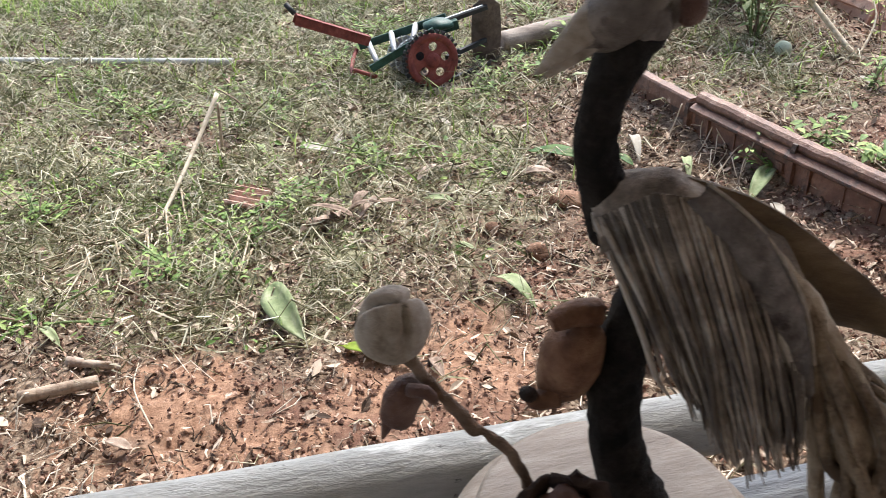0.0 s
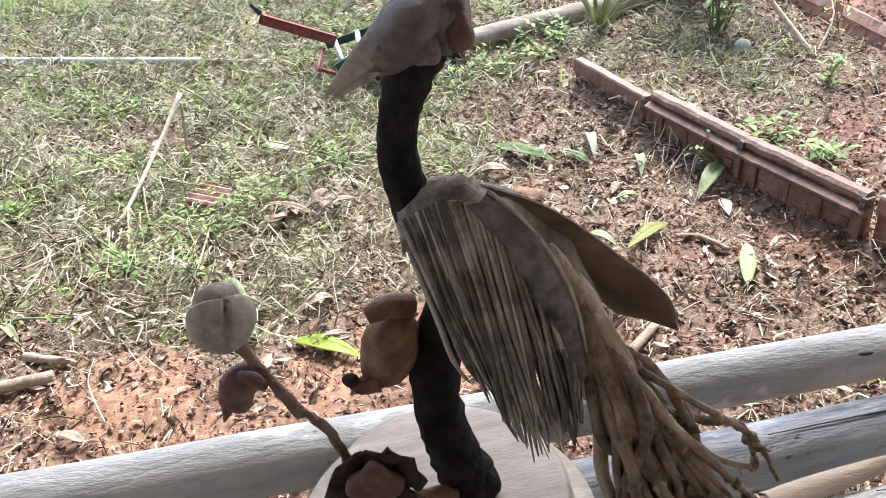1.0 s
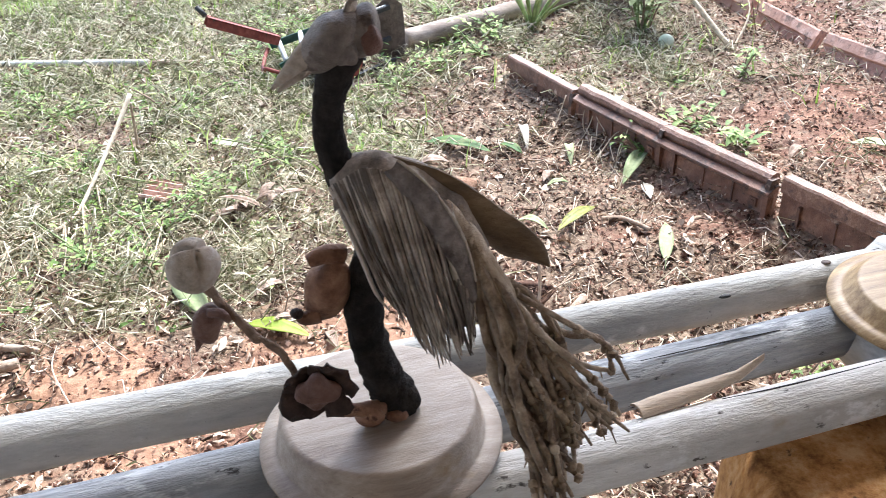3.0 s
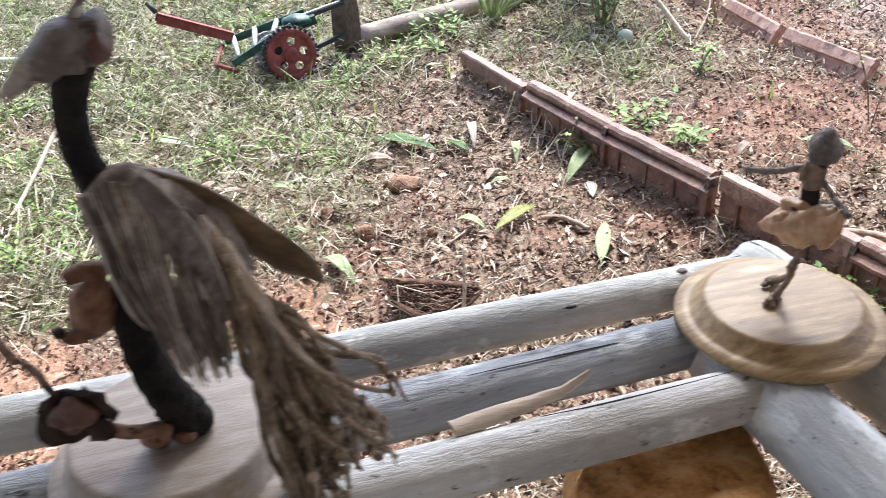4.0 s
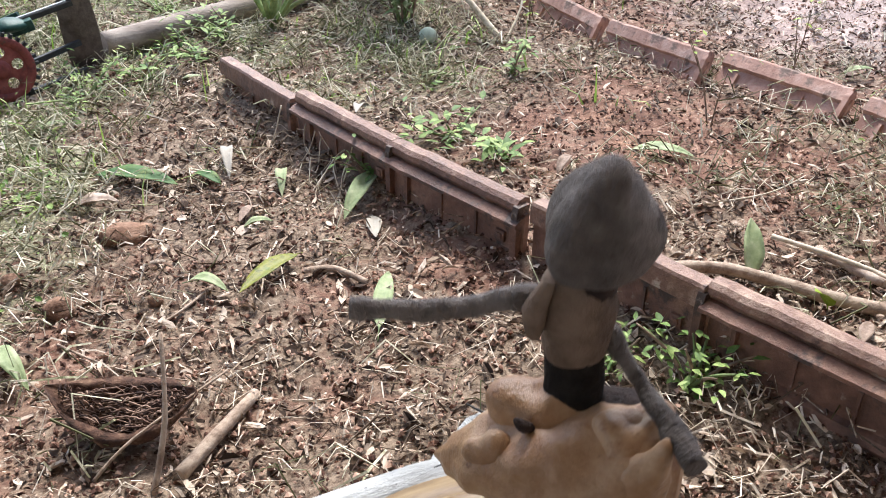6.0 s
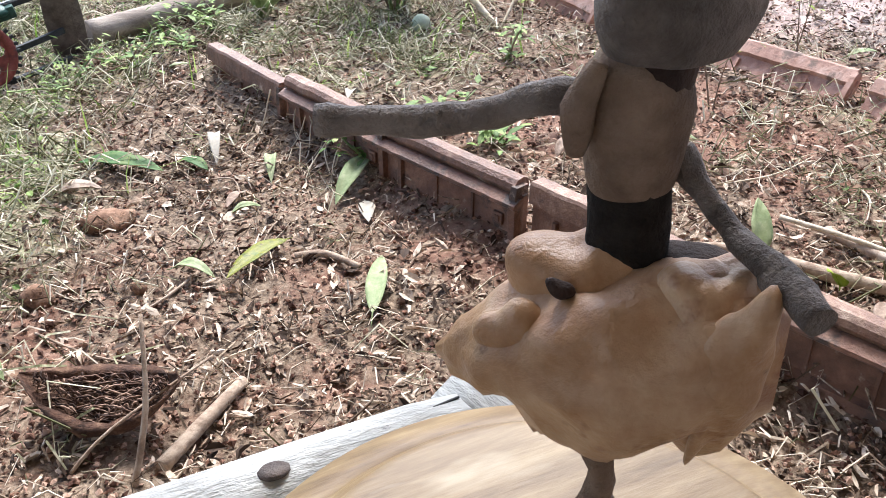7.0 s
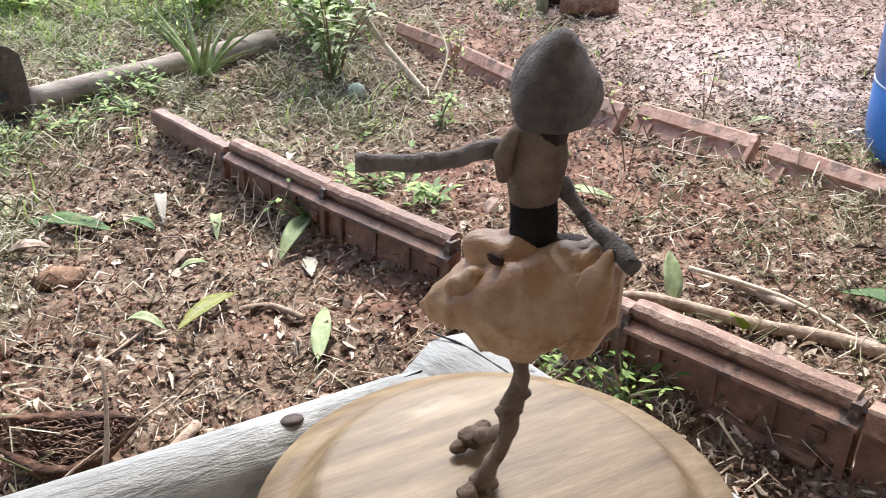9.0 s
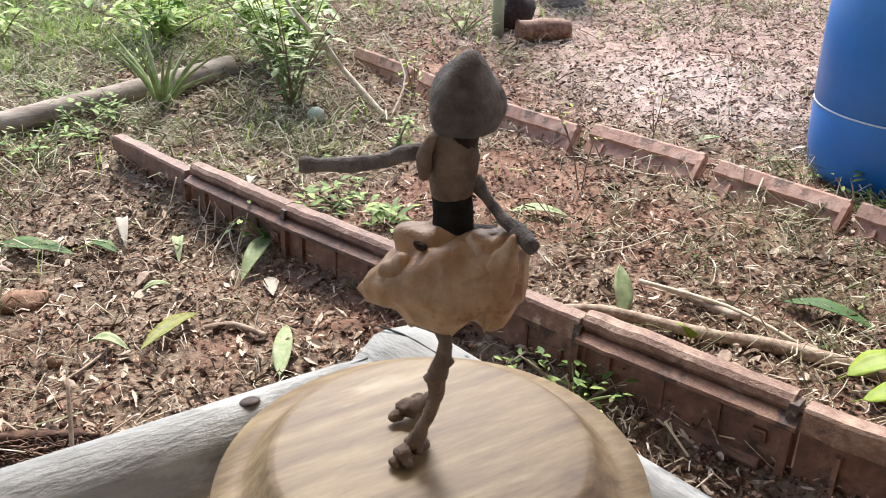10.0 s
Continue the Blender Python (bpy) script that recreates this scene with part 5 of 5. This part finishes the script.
def stick(points, r0, r1, mat, label, rough=0.15, category="twig", name="twig"):
    bm = bmesh.new()
    n = len(points)
    tube(bm, points, [r0 + (r1 - r0) * i / (n - 1) for i in range(n)], 10, rough, 5, freq=60)
    return single(name, bm, mat, label, category, group="fallen twigs")


def leaf(a, b, width, mat, label, curl=0.15, fold=0.25, up=0.012, twist=0.0, name="fallen_leaf", bow=0.0, group="fallen leaves"):
    """A leaf from its stalk a to its tip b, with a folded midrib, thick enough to have an edge."""
    a, b = Vector(a), Vector(b)
    d = b - a
    L = d.length
    d.normalize()
    s = V(-d.y, d.x, 0).normalized()
    u = d.cross(s) * -1
    if u.z < 0:
        u = -u
    m = Matrix.Rotation(twist, 3, d)
    s, u = m @ s, m @ u
    bm = bmesh.new()
    rows = []
    for i in range(13):
        t = i / 12
        w = width / 2 * (math.sin(math.pi * t ** 0.85) ** 0.75 if 0 < t < 1 else 0.02)
        c = a + d * L * t + u * (curl * L * math.sin(math.pi * t) + up) + s * bow * L * math.sin(math.pi * t)
        rows.append([[bm.verts.new(c + s * w * k + u * (fold * w * abs(k) + 0.06 * w * math.sin(14 * t + 3 * k) + dz)) for k in (-1, -0.5, 0, 0.5, 1)] for dz in (0, -0.0008)])
    for p, q in zip(rows, rows[1:]):
        for z in (0, 1):
            for k in range(4):
                bm.faces.new((p[z][k], p[z][k + 1], q[z][k + 1], q[z][k])).smooth = True
        for k in (0, 4):
            bm.faces.new((p[0][k], p[1][k], q[1][k], q[0][k]))
    tube(bm, [a - d * L * 0.14 + u * up * 0.5, a + u * up, a + d * L * 0.5 + u * (curl * L + up - 0.0005)], [0.0012, 0.0014, 0.0007], 5, 0, 2)
    return single(name, bm, mat, label, "leaf", group=group)


leaf(on(0.30, 2.60), on(0.50, 2.46), 0.065, LEAF_DARK, "dark green fallen leaf with a yellowing tip", 0.06, 0.3, up=0.025)
leaf(on(0.735, 2.05), on(0.600, 1.93), 0.043, LEAF_YELLOW, "yellowing spotted leaf on red earth", 0.05, 0.4, up=0.02)
leaf(on(0.845, 1.735), on(0.908, 1.925), 0.040, LEAF_PALE, "pale green narrow leaf on red earth", 0.04, 0.3, up=0.022)
leaf(on(0.985, 2.34), on(0.865, 2.195), 0.050, LEAF_PALE, "pale green leaf beside the border tiles", 0.10, 0.4)
leaf(on(0.93, 2.19), on(0.915, 2.08), 0.035, LEAF_WHITE, "bleached leaf scrap beside the border tiles", 0.05, 0.2)
leaf(on(0.13, 1.905), on(0.21, 1.765), 0.040, LEAF_PALE, "pale leaf lying beside a coconut husk", 0.18, 0.3)
leaf(on(-0.42, 1.925), on(-0.31, 1.68), 0.075, LEAF_PALE, "two-toned green and white fallen leaf", 0.06, 0.55, up=0.035, twist=0.5)
leaf(on(-0.245, 1.67), on(-0.085, 1.585), 0.050, LEAF_LIME, "bright green leaf on orange sand", 0.06, 0.3)
leaf(on(-0.44, 2.73), on(-0.31, 2.67), 0.045, LEAF_WHITE, "bleached curled leaf in the grass", 0.08, 0.3)
leaf(on(-0.30, 2.85), on(-0.31, 2.68), 0.025, LEAF_WHITE, "bleached narrow leaf in the grass", 0.05, 0.3)
leaf(on(1.62, 1.70), on(1.67, 1.80, 0.08), 0.050, LEAF_PALE, "pale green leaf standing in the litter", 0.05, 0.3, twist=0.4)
leaf(on(1.70, 1.555, 0.02), on(1.655, 1.545, 0.06), 0.045, LEAF_LIME, "bright yellow-green leaf beside a branch", 0.1, 0.2)
leaf(on(2.02, 1.62), on(2.12, 1.42), 0.050, LEAF_DARK, "dark green long leaf beside a branch", 0.1, 0.3)
leaf(on(1.90, 1.30, 0.02), on(2.03, 1.25, 0.06), 0.070, LEAF_LIME, "bright green young leaf beside the border", 0.1, 0.2)
leaf(on(1.86, 1.22, 0.02), on(1.97, 1.13, 0.06), 0.070, LEAF_LIME, "bright green young leaf beside the border", 0.1, 0.2)
leaf(on(0.50, 2.02), on(0.58, 1.955), 0.03, LEAF_PALE, "small olive leaf on red earth", 0.2, 0.4)
leaf(on(0.76, 2.49), on(0.74, 2.35), 0.03, LEAF_PALE, "pale bent leaf beside the border tiles", 0.2, 0.4)
leaf(on(0.635, 2.66), on(0.625, 2.48), 0.032, LEAF_WHITE, "pale dry leaf on the earth", 0.2, 0.3)
leaf(on(0.60, 2.46), on(0.54, 2.53), 0.035, LEAF_DARK, "dark green leaf on the earth", 0.1, 0.3)
leaf(on(0.10, 2.92), on(0.22, 2.97), 0.03, LEAF_PALE, "grey-green narrow leaf in the grass", 0.1, 0.3)
leaf(on(1.66, 2.32), on(1.80, 2.24), 0.05, LEAF_PALE, "pale leaf on bare red earth", 0.08, 0.3)
R = random.Random(21)
for k in range(12):                                         # a rosette of dry leaves
    a = R.uniform(0, 6.28)
    c = on(-0.26 + R.uniform(-0.05, 0.05), 2.27 + R.uniform(-0.06, 0.06))
    r = R.uniform(0.07, 0.14)
    leaf(c, c + V(math.cos(a) * r, math.sin(a) * r, R.uniform(0.0, 0.05)), R.uniform(0.02, 0.035), LEAF_DRY, "curled dry brown leaf in a heap", R.uniform(0.0, 0.2), 0.6)
for k in range(46):                                         # dry leaves here and there
    x, y = R.uniform(-1.6, 2.6), R.uniform(1.25, 3.9)
    if litter_density(x, y) < 0.35:
        continue
    a, r = R.uniform(0, 6.28), R.uniform(0.05, 0.11)
    leaf(on(x, y), on(x + math.cos(a) * r, y + math.sin(a) * r, R.uniform(0, 0.02)), r * R.uniform(0.25, 0.42), R.choice([LEAF_DRY, LEAF_DRY, LEAF_WHITE, LEAF_DRY, LEAF_PALE]), "small curled dry leaf in the litter", R.uniform(0.0, 0.2), R.uniform(0.2, 0.7))

stick([V(-0.658, 2.717, 0.225), V(-0.715, 2.57, 0.125), on(-0.776, 2.333, 0.03), on(-0.81, 2.24, 0.025), on(-0.876, 2.166, 0.02), on(-1.0, 2.048, 0.015)], 0.0075, 0.003, TWIG_PALE, "long pale bare branch propped in the grass")
stick([on(-0.68, 2.74), on(-0.672, 2.735, 0.10), on(-0.665, 2.73, 0.19)], 0.006, 0.004, TWIG, "short dark upright stake in the grass")
spray = thing("twig_spray", tuple(on(-0.82, 2.38)), "pale spray of thin twigs lying on the grass", "twig", "fallen twigs")
for pts in ([(-0.776, 2.333), (-0.729, 2.128), (-0.695, 1.94)], [(-0.775, 2.34), (-0.735, 2.17), (-0.72, 2.0)], [(-0.75, 2.43), (-0.711, 2.291), (-0.656, 2.178)], [(-0.81, 2.24), (-0.764, 2.056), (-0.751, 1.913)], [(-0.876, 2.166), (-0.831, 2.027), (-0.819, 1.921)], [(-0.85, 2.19), (-0.88, 2.03), (-0.90, 1.88)], [(-0.93, 2.11), (-0.95, 1.98), (-0.99, 1.87)], [(-0.514, 2.201), (-0.516, 1.988), (-0.535, 1.90)], [(-0.50, 2.10), (-0.545, 1.97), (-0.58, 1.88)], [(-0.88, 2.16), (-1.02, 2.12), (-1.16, 2.02)], [(-0.79, 2.29), (-0.90, 2.22), (-1.05, 2.19)]):
    for turn in (0.0, 0.05):
        bm = bmesh.new()
        foot = on(-0.82, 2.38)
        path = [on(x + turn * n * 0.8 * R.uniform(-1, 1), y + turn * n * R.uniform(-0.6, 0.6), R.uniform(0.018, 0.045) - 0.006 * n) - foot for n, (x, y) in enumerate(pts)]
        tube(bm, path, [0.0034, 0.0026, 0.0011] if not turn else [0.0018, 0.0014, 0.0007], 6, 0, 5)
        part("shoot", bm, TWIG_PALE, spray)
stick([on(-0.93, 1.55, 0.02), on(-0.77, 1.585, 0.025)], 0.015, 0.013, TWIG, "short thick broken branch on the sand", name="branch_piece", category="branch")
stick([on(-0.86, 1.66, 0.012), on(-0.74, 1.64, 0.014)], 0.012, 0.008, LEAF_DRY, "short brown piece of bark on the earth", name="branch_piece", category="branch")
stick([on(0.42, 1.45), on(0.455, 1.50, 0.10), on(0.47, 1.58, 0.22)], 0.006, 0.003, TWIG, "thin upright twig beside a coconut husk")
stick([on(0.33, 1.50, 0.01), on(0.40, 1.52, 0.05), on(0.56, 1.60, 0.10)], 0.003, 0.002, TWIG, "thin forked twig beside a coconut husk")
stick([on(0.46, 1.47, 0.012), on(0.60, 1.63, 0.018)], 0.013, 0.010, TWIG, "grey thick stick beside a coconut husk")
stick([on(0.74, 1.985, 0.012), on(0.80, 1.975, 0.015), on(0.86, 1.91, 0.012)], 0.009, 0.006, TWIG, "curved brown stick on red earth")
stick([on(1.45, 1.76, 0.02), on(1.58, 1.71, 0.025), on(1.75, 1.56, 0.025), on(1.88, 1.44, 0.02), on(2.08, 1.16, 0.02)], 0.012, 0.018, TWIG, "long grey-brown branch behind the border tiles")
stick([on(1.74, 1.80, 0.02), on(1.86, 1.62, 0.03), on(1.92, 1.45, 0.02)], 0.006, 0.004, TWIG_PALE, "thin pale twig behind the border tiles")
stick([on(1.82, 1.75, 0.015), on(1.86, 1.58, 0.02)], 0.012, 0.010, LEAF_DRY, "flat dry pod behind the border tiles")
for k in range(9):                                         # pale roots hanging about the first tiles
    t = R.random()
    x, y = 0.80 + 0.16 * t + R.uniform(-0.06, 0.02), 2.66 - 0.36 * t + R.uniform(-0.05, 0.03)
    stick([on(x + 0.04, y + 0.02, 0.13 * R.random()), on(x, y, 0.05 * R.random()), on(x - 0.02 + R.uniform(-0.05, 0.05), y - 0.06, 0.006), on(x + R.uniform(-0.09, 0.09), y - 0.12, 0.008)], 0.0022, 0.0012, TWIG_PALE, "thin pale root against the border tiles", 0.0)
for k in range(60):                                        # long thin stalks over the yard
    x, y, a, L = R.uniform(-1.6, 2.8), R.uniform(1.3, 3.9), R.uniform(0, 6.28), R.uniform(0.12, 0.36)
    w = R.uniform(-0.05, 0.05)
    stick([on(x, y, 0.006), on(x + math.cos(a) * L / 2 - w * math.sin(a), y + math.sin(a) * L / 2 + w * math.cos(a), R.uniform(0.008, 0.03)), on(x + math.cos(a) * L, y + math.sin(a) * L, 0.008)], R.uniform(0.0015, 0.0038), 0.001, R.choice([TWIG, TWIG_PALE, TWIG_PALE]), "thin dry stalk lying in the litter", 0.0)

bm = bmesh.new()
rows = []
for i in range(25):
    x = -0.06 + 0.12 * i / 24
    rows.append([[bm.verts.new((x, y, 0.006 * math.sin(i * 1.05) + dz)) for y in (-0.055, 0.05 + 0.006 * math.sin(i))] for dz in (0, -0.006)])
for p, q in zip(rows, rows[1:]):
    bm.faces.new((p[0][0], p[0][1], q[0][1], q[0][0])), bm.faces.new((p[1][0], q[1][0], q[1][1], p[1][1]))
    bm.faces.new((p[0][0], q[0][0], q[1][0], p[1][0])), bm.faces.new((p[0][1], p[1][1], q[1][1], q[0][1]))
single("tile_shard", bm, CLAY_FAR, "ridged terracotta shard lying in the grass", "tile shard", pose(-0.545, 2.385, 0.035, 8, 0, 75))
for x, y, sx, sy, sz, lab in ((0.25, 2.00, 0.032, 0.026, 0.026, "brown clod of earth in the litter"), (0.37, 2.27, 0.06, 0.035, 0.024, "flat crumbling brown clod of bark"), (0.43, 1.99, 0.016, 0.014, 0.014, "small brown stone in the litter"), (0.95, 1.86, 0.014, 0.012, 0.010, "small pale stone on red earth"), (0.14, 2.14, 0.02, 0.018, 0.014, "small brown clod in the litter")):
    bm = bmesh.new()
    blob(bm, (0, 0, 0), (sx, sy, sz), 0.4, 40, 3)
    single("clod", bm, CLOD, lab, "clod", Matrix.Translation(on(x, y, sz * 0.5)))
bm = bmesh.new()
blob(bm, (0, 0, 0), (0.033, 0.033, 0.032), 0.05, 30, 3)
single("fruit", bm, FRUIT, "pale green round fruit lying on the ground", "fruit", Matrix.Translation(on(1.375, 3.32, 0.03)))


def foliage(bm, centre, count, size, spread, R, droop=0.3):
    for k in range(count):
        a = R.uniform(0, 6.28)
        c = Vector(centre) + V(R.gauss(0, spread[0]), R.gauss(0, spread[0]), R.gauss(0, spread[1]))
        L = R.uniform(*size)
        w = L * R.uniform(0.3, 0.5)
        d = V(math.cos(a), math.sin(a), R.uniform(-droop, droop + 0.3)).normalized()
        s = d.cross(V(0, 0, 1)).normalized()
        n = s.cross(d)
        v = [bm.verts.new(c + d * L * t + s * w * q + n * (w * 0.3 * abs(q) - 0.12 * L * t * t)) for t, q in ((0, 0), (0.35, -0.5), (0.7, -0.36), (1, 0), (0.7, 0.36), (0.35, 0.5), (0.4, 0), (0.72, 0))]
        for f in ((0, 1, 6), (1, 2, 7, 6), (2, 3, 7), (3, 4, 7), (4, 5, 6, 7), (5, 0, 6)):
            bm.faces.new([v[i] for i in f]).smooth = True


def shrub(place, stems, height, leaves, size, label, seed, name="shrub", spread=0.12, mat=WEED, bare=0.3):
    R = random.Random(seed)
    base = thing(name, tuple(on(*place)), label, "plant")
    crown = bmesh.new()
    for k in range(stems):
        a = R.uniform(0, 6.28)
        h, o = height * R.uniform(0.6, 1.05), R.uniform(0.3, 1.2) * spread * 1.6
        p = [V(R.uniform(-0.02, 0.02), R.uniform(-0.02, 0.02), -0.01), V(math.cos(a) * o * 0.4, math.sin(a) * o * 0.4, h * 0.5), V(math.cos(a) * o, math.sin(a) * o, h)]
        bm = bmesh.new()
        tube(bm, p, [0.0045, 0.0035, 0.0015] if name != "sapling" else [0.0026, 0.002, 0.001], 6, 0.1, 4)
        part("stem", bm, TWIG if k % 2 or name == "sapling" else ALOE, base)
        path, _ = smooth_path(p, None, 6)
        for q in path[int(len(path) * bare):]:
            foliage(crown, q, max(1, leaves // (stems * 9)), size, (0.02, 0.02), R)
    part("leaves", crown, mat, base)
    return base


shrub((1.34, 3.52), 13, 0.50, 240, (0.03, 0.075), "sparse green shrub with thin bare stems in the litter", 31, spread=0.16, mat=ALOE, bare=0.25)
shrub((1.45, 4.12), 16, 0.42, 620, (0.05, 0.11), "broad-leaved bright green shrub behind a thin bush", 32, spread=0.26, mat=LEAF_FRESH)
shrub((1.02, 4.75), 12, 0.30, 420, (0.05, 0.10), "low bright green plant among far grass", 49, spread=0.24, mat=LEAF_FRESH)
shrub((0.30, 5.00), 12, 0.26, 420, (0.04, 0.09), "low bright green plant among far grass", 50, spread=0.30, mat=LEAF_FRESH)
shrub((0.85, 4.15), 4, 0.22, 50, (0.02, 0.04), "small yellow-green seedling beside a pole", 33, mat=LEAF_LIME)
shrub((0.73, 3.56), 5, 0.10, 90, (0.02, 0.045), "low yellow-green weed beside a pole", 34, "weed")
shrub((0.42, 3.28), 7, 0.07, 70, (0.02, 0.045), "low green weed in the grass", 35, "weed", 0.08)
shrub((0.60, 3.40), 7, 0.07, 70, (0.02, 0.045), "low green weed in the grass", 36, "weed", 0.08)
shrub((1.24, 2.57), 7, 0.07, 63, (0.025, 0.05), "low green weed behind the border tiles", 37, "weed", 0.08)
shrub((1.33, 2.42), 5, 0.05, 45, (0.03, 0.06), "low green weed behind the border tiles", 38, "weed", 0.06)
shrub((1.34, 1.42), 9, 0.10, 150, (0.015, 0.035), "small green weed against the border tiles", 39, "weed", 0.06)
shrub((1.24, 1.52), 6, 0.07, 80, (0.015, 0.03), "small green weed against the border tiles", 40, "weed", 0.05)
shrub((0.96, 2.32), 5, 0.06, 50, (0.015, 0.03), "small green weed against the border tiles", 41, "weed", 0.04)
shrub((1.00, 1.25), 6, 0.06, 60, (0.012, 0.026), "small green weed beside the table", 42, "weed", 0.05)
shrub((1.55, 2.95), 5, 0.10, 60, (0.02, 0.045), "small yellow-green weed in the litter", 43, "weed", 0.06)
shrub((1.95, 2.42), 3, 0.30, 14, (0.02, 0.03), "bare thin sapling with few leaves", 44, "sapling", 0.05, LEAF_LIME, 0.8)
shrub((2.35, 2.62), 2, 0.24, 8, (0.02, 0.03), "bare thin sapling behind sunken tiles", 45, "sapling", 0.05, LEAF_LIME, 0.8)
shrub((2.58, 1.95), 6, 0.07, 70, (0.02, 0.05), "low green weed beside the barrel", 46, "weed", 0.10)
shrub((2.42, 4.35), 7, 0.16, 110, (0.02, 0.06), "low green weed beside a bamboo post", 47, "weed", 0.12)
shrub((1.80, 3.42), 3, 0.24, 22, (0.02, 0.035), "thin yellow-green seedling beside sunken tiles", 48, "sapling", 0.03, LEAF_LIME, 0.3)
for k, (x, y) in enumerate(((-0.55, 2.15), (-0.45, 2.42), (-0.70, 2.05), (-0.85, 2.65), (-0.15, 2.62), (-1.0, 1.85), (-1.05, 3.1), (-0.6, 3.05), (0.25, 3.15), (-0.35, 3.55), (-1.3, 3.5), (-1.15, 2.35), (-0.2, 3.9), (0.5, 3.95))):
    shrub((x, y), 10, 0.075, 250, (0.012, 0.032), "low clump of fresh green weed in the grass", 60 + k, "weed", 0.13)


def spiky(place):
    R = random.Random(77)
    base = thing("spiky_plant", tuple(on(*place)), "spiky pale green rosette plant beside a pole", "plant")
    for k in range(11):
        a = k * 2.4
        lean, L = R.uniform(0.3, 1.35), R.uniform(0.16, 0.36)
        bm = bmesh.new()
        d = V(math.cos(a) * lean, math.sin(a) * lean, 1).normalized()
        tube(bm, [V(0, 0, -0.01), d * L * 0.5, d * L + V(math.cos(a), math.sin(a), -0.5) * 0.05 * lean], [0.015, 0.012, 0.0015], 8, 0, 4, 0.45)
        part("blade", bm, ALOE if k % 3 else LEAF_PALE, base)


spiky((0.88, 3.66))
dead = thing("bare_branch", tuple(on(1.62, 3.22)), "leafless forked dead branch leaning in the yard", "branch")
for pts, r in (([(0, 0, 0), (-0.09, 0.17, 0.13), (-0.15, 0.27, 0.22), (-0.28, 0.40, 0.42), (-0.36, 0.55, 0.66)], 0.011), ([(-0.11, 0.2, 0.16), (-0.16, 0.33, 0.30), (-0.10, 0.5, 0.46)], 0.007), ([(-0.15, 0.27, 0.22), (-0.30, 0.30, 0.24), (-0.46, 0.36, 0.30)], 0.006), ([(0, 0, 0), (0.12, 0.15, 0.12), (0.10, 0.33, 0.24)], 0.005)):
    bm = bmesh.new()
    tube(bm, pts, [1.15 * r * (1 - 0.7 * i / (len(pts) - 1)) for i in range(len(pts))], 8, 0.15, 4)
    part("limb", bm, TWIG_PALE, dead)

bm = bmesh.new()
for k in range(5):
    tube(bm, [(0, 0, 0.2 * k - 0.02), (0, 0, 0.2 * k + 0.17), (0, 0, 0.2 * k + 0.178), (0, 0, 0.2 * k + 0.185)], [0.030, 0.029, 0.033, 0.029], 14, 0, 1)
single("bamboo_post", bm, FRUIT, "pale green bamboo post standing in the yard", "post", Matrix.Translation(on(2.58, 4.28)))
bm = bmesh.new()
blob(bm, (0, 0, 0.07), (0.10, 0.08, 0.12), 0.3, 10, 3)
single("dark_stump", bm, PODDARK, "dark rotten stump beside a bamboo post", "stump", Matrix.Translation(on(2.72, 4.36)))
bm = bmesh.new()
tube(bm, [(-0.14, 0.02, 0.05), (0.0, 0, 0.05), (0.12, -0.03, 0.045)], [0.05, 0.055, 0.045], 14, 0.2, 4, freq=12)
single("log_piece", bm, PODBROWN, "short dark red-brown log on the ground", "log", Matrix.Translation(on(2.76, 4.12)))
bm = bmesh.new()
tube(bm, [(0, 0, -0.02), (0, 0, 0.2), (0, 0, 0.4)], [0.14, 0.13, 0.13], 20, 0.1, 4, freq=10)
single("cut_stump", bm, POLE, "grey cut tree stump standing further off", "stump", Matrix.Translation(on(3.28, 4.85)))


# tall grass at the far side
def tall_grass(name, places, label):
    verts, faces = [], []
    for x, y in places:
        h, a, l = 0.03 + 0.11 * rng.random() ** 1.5, rng.random() * 6.283, rng.random() * 1.6
        w, z = 0.0022 + 0.002 * rng.random(), relief(x, y)
        d, s = np.array((math.cos(a), math.sin(a), 0)), np.array((-math.sin(a), math.cos(a), 0))
        st = len(verts)
        for f in (0, 0.5, 1):
            c = np.array((x, y, z)) + d * l * h * f * f + np.array((0, 0, 1)) * h * (f - 0.35 * l * f * f)
            ww = w * (1 - 0.85 * f)
            verts += [tuple(c - s * ww), tuple(c + s * ww + d * ww)]
        faces += [(st, st + 1, st + 3, st + 2), (st + 2, st + 3, st + 5, st + 4)]
    me = bpy.data.meshes.new(name)
    me.from_pydata(verts, [], faces)
    me.materials.append(LEAF_FRESH)
    return tagged(new(name, me), label, "grass", kind="stuff")


tall_grass("tall_grass", scatter(15000, lambda x, y: (0.8 if x < 1.35 else 0.06) * min(max((y - 4.15) / 0.6, 0), 1) * max(0, 0.35 + noise.noise(Vector((x * 4, y * 4, 3.0)))) + 0.06 * greenness(x, y) * (1 if y > 2.4 else 0), 0.7), "taller green grass along the far side")

# ---- unseen veranda wall and roof behind the camera, added to shade and fill the table ----
bm = bmesh.new()
block(bm, (9.0, 0.15, 3.0), pose(0.3, -2.6, 1.45))
single("wall_south", bm, PLASTER, "unseen plain plastered veranda wall, added to bounce light", "wall", kind="structure")
bm = bmesh.new()
block(bm, (9.0, 4.64, 0.06), pose(0.3, -0.40, 2.62, -3, 0, 0))
single("ceiling", bm, ROOF, "unseen boarded veranda roof, added to shade the table", "ceiling", kind="structure")
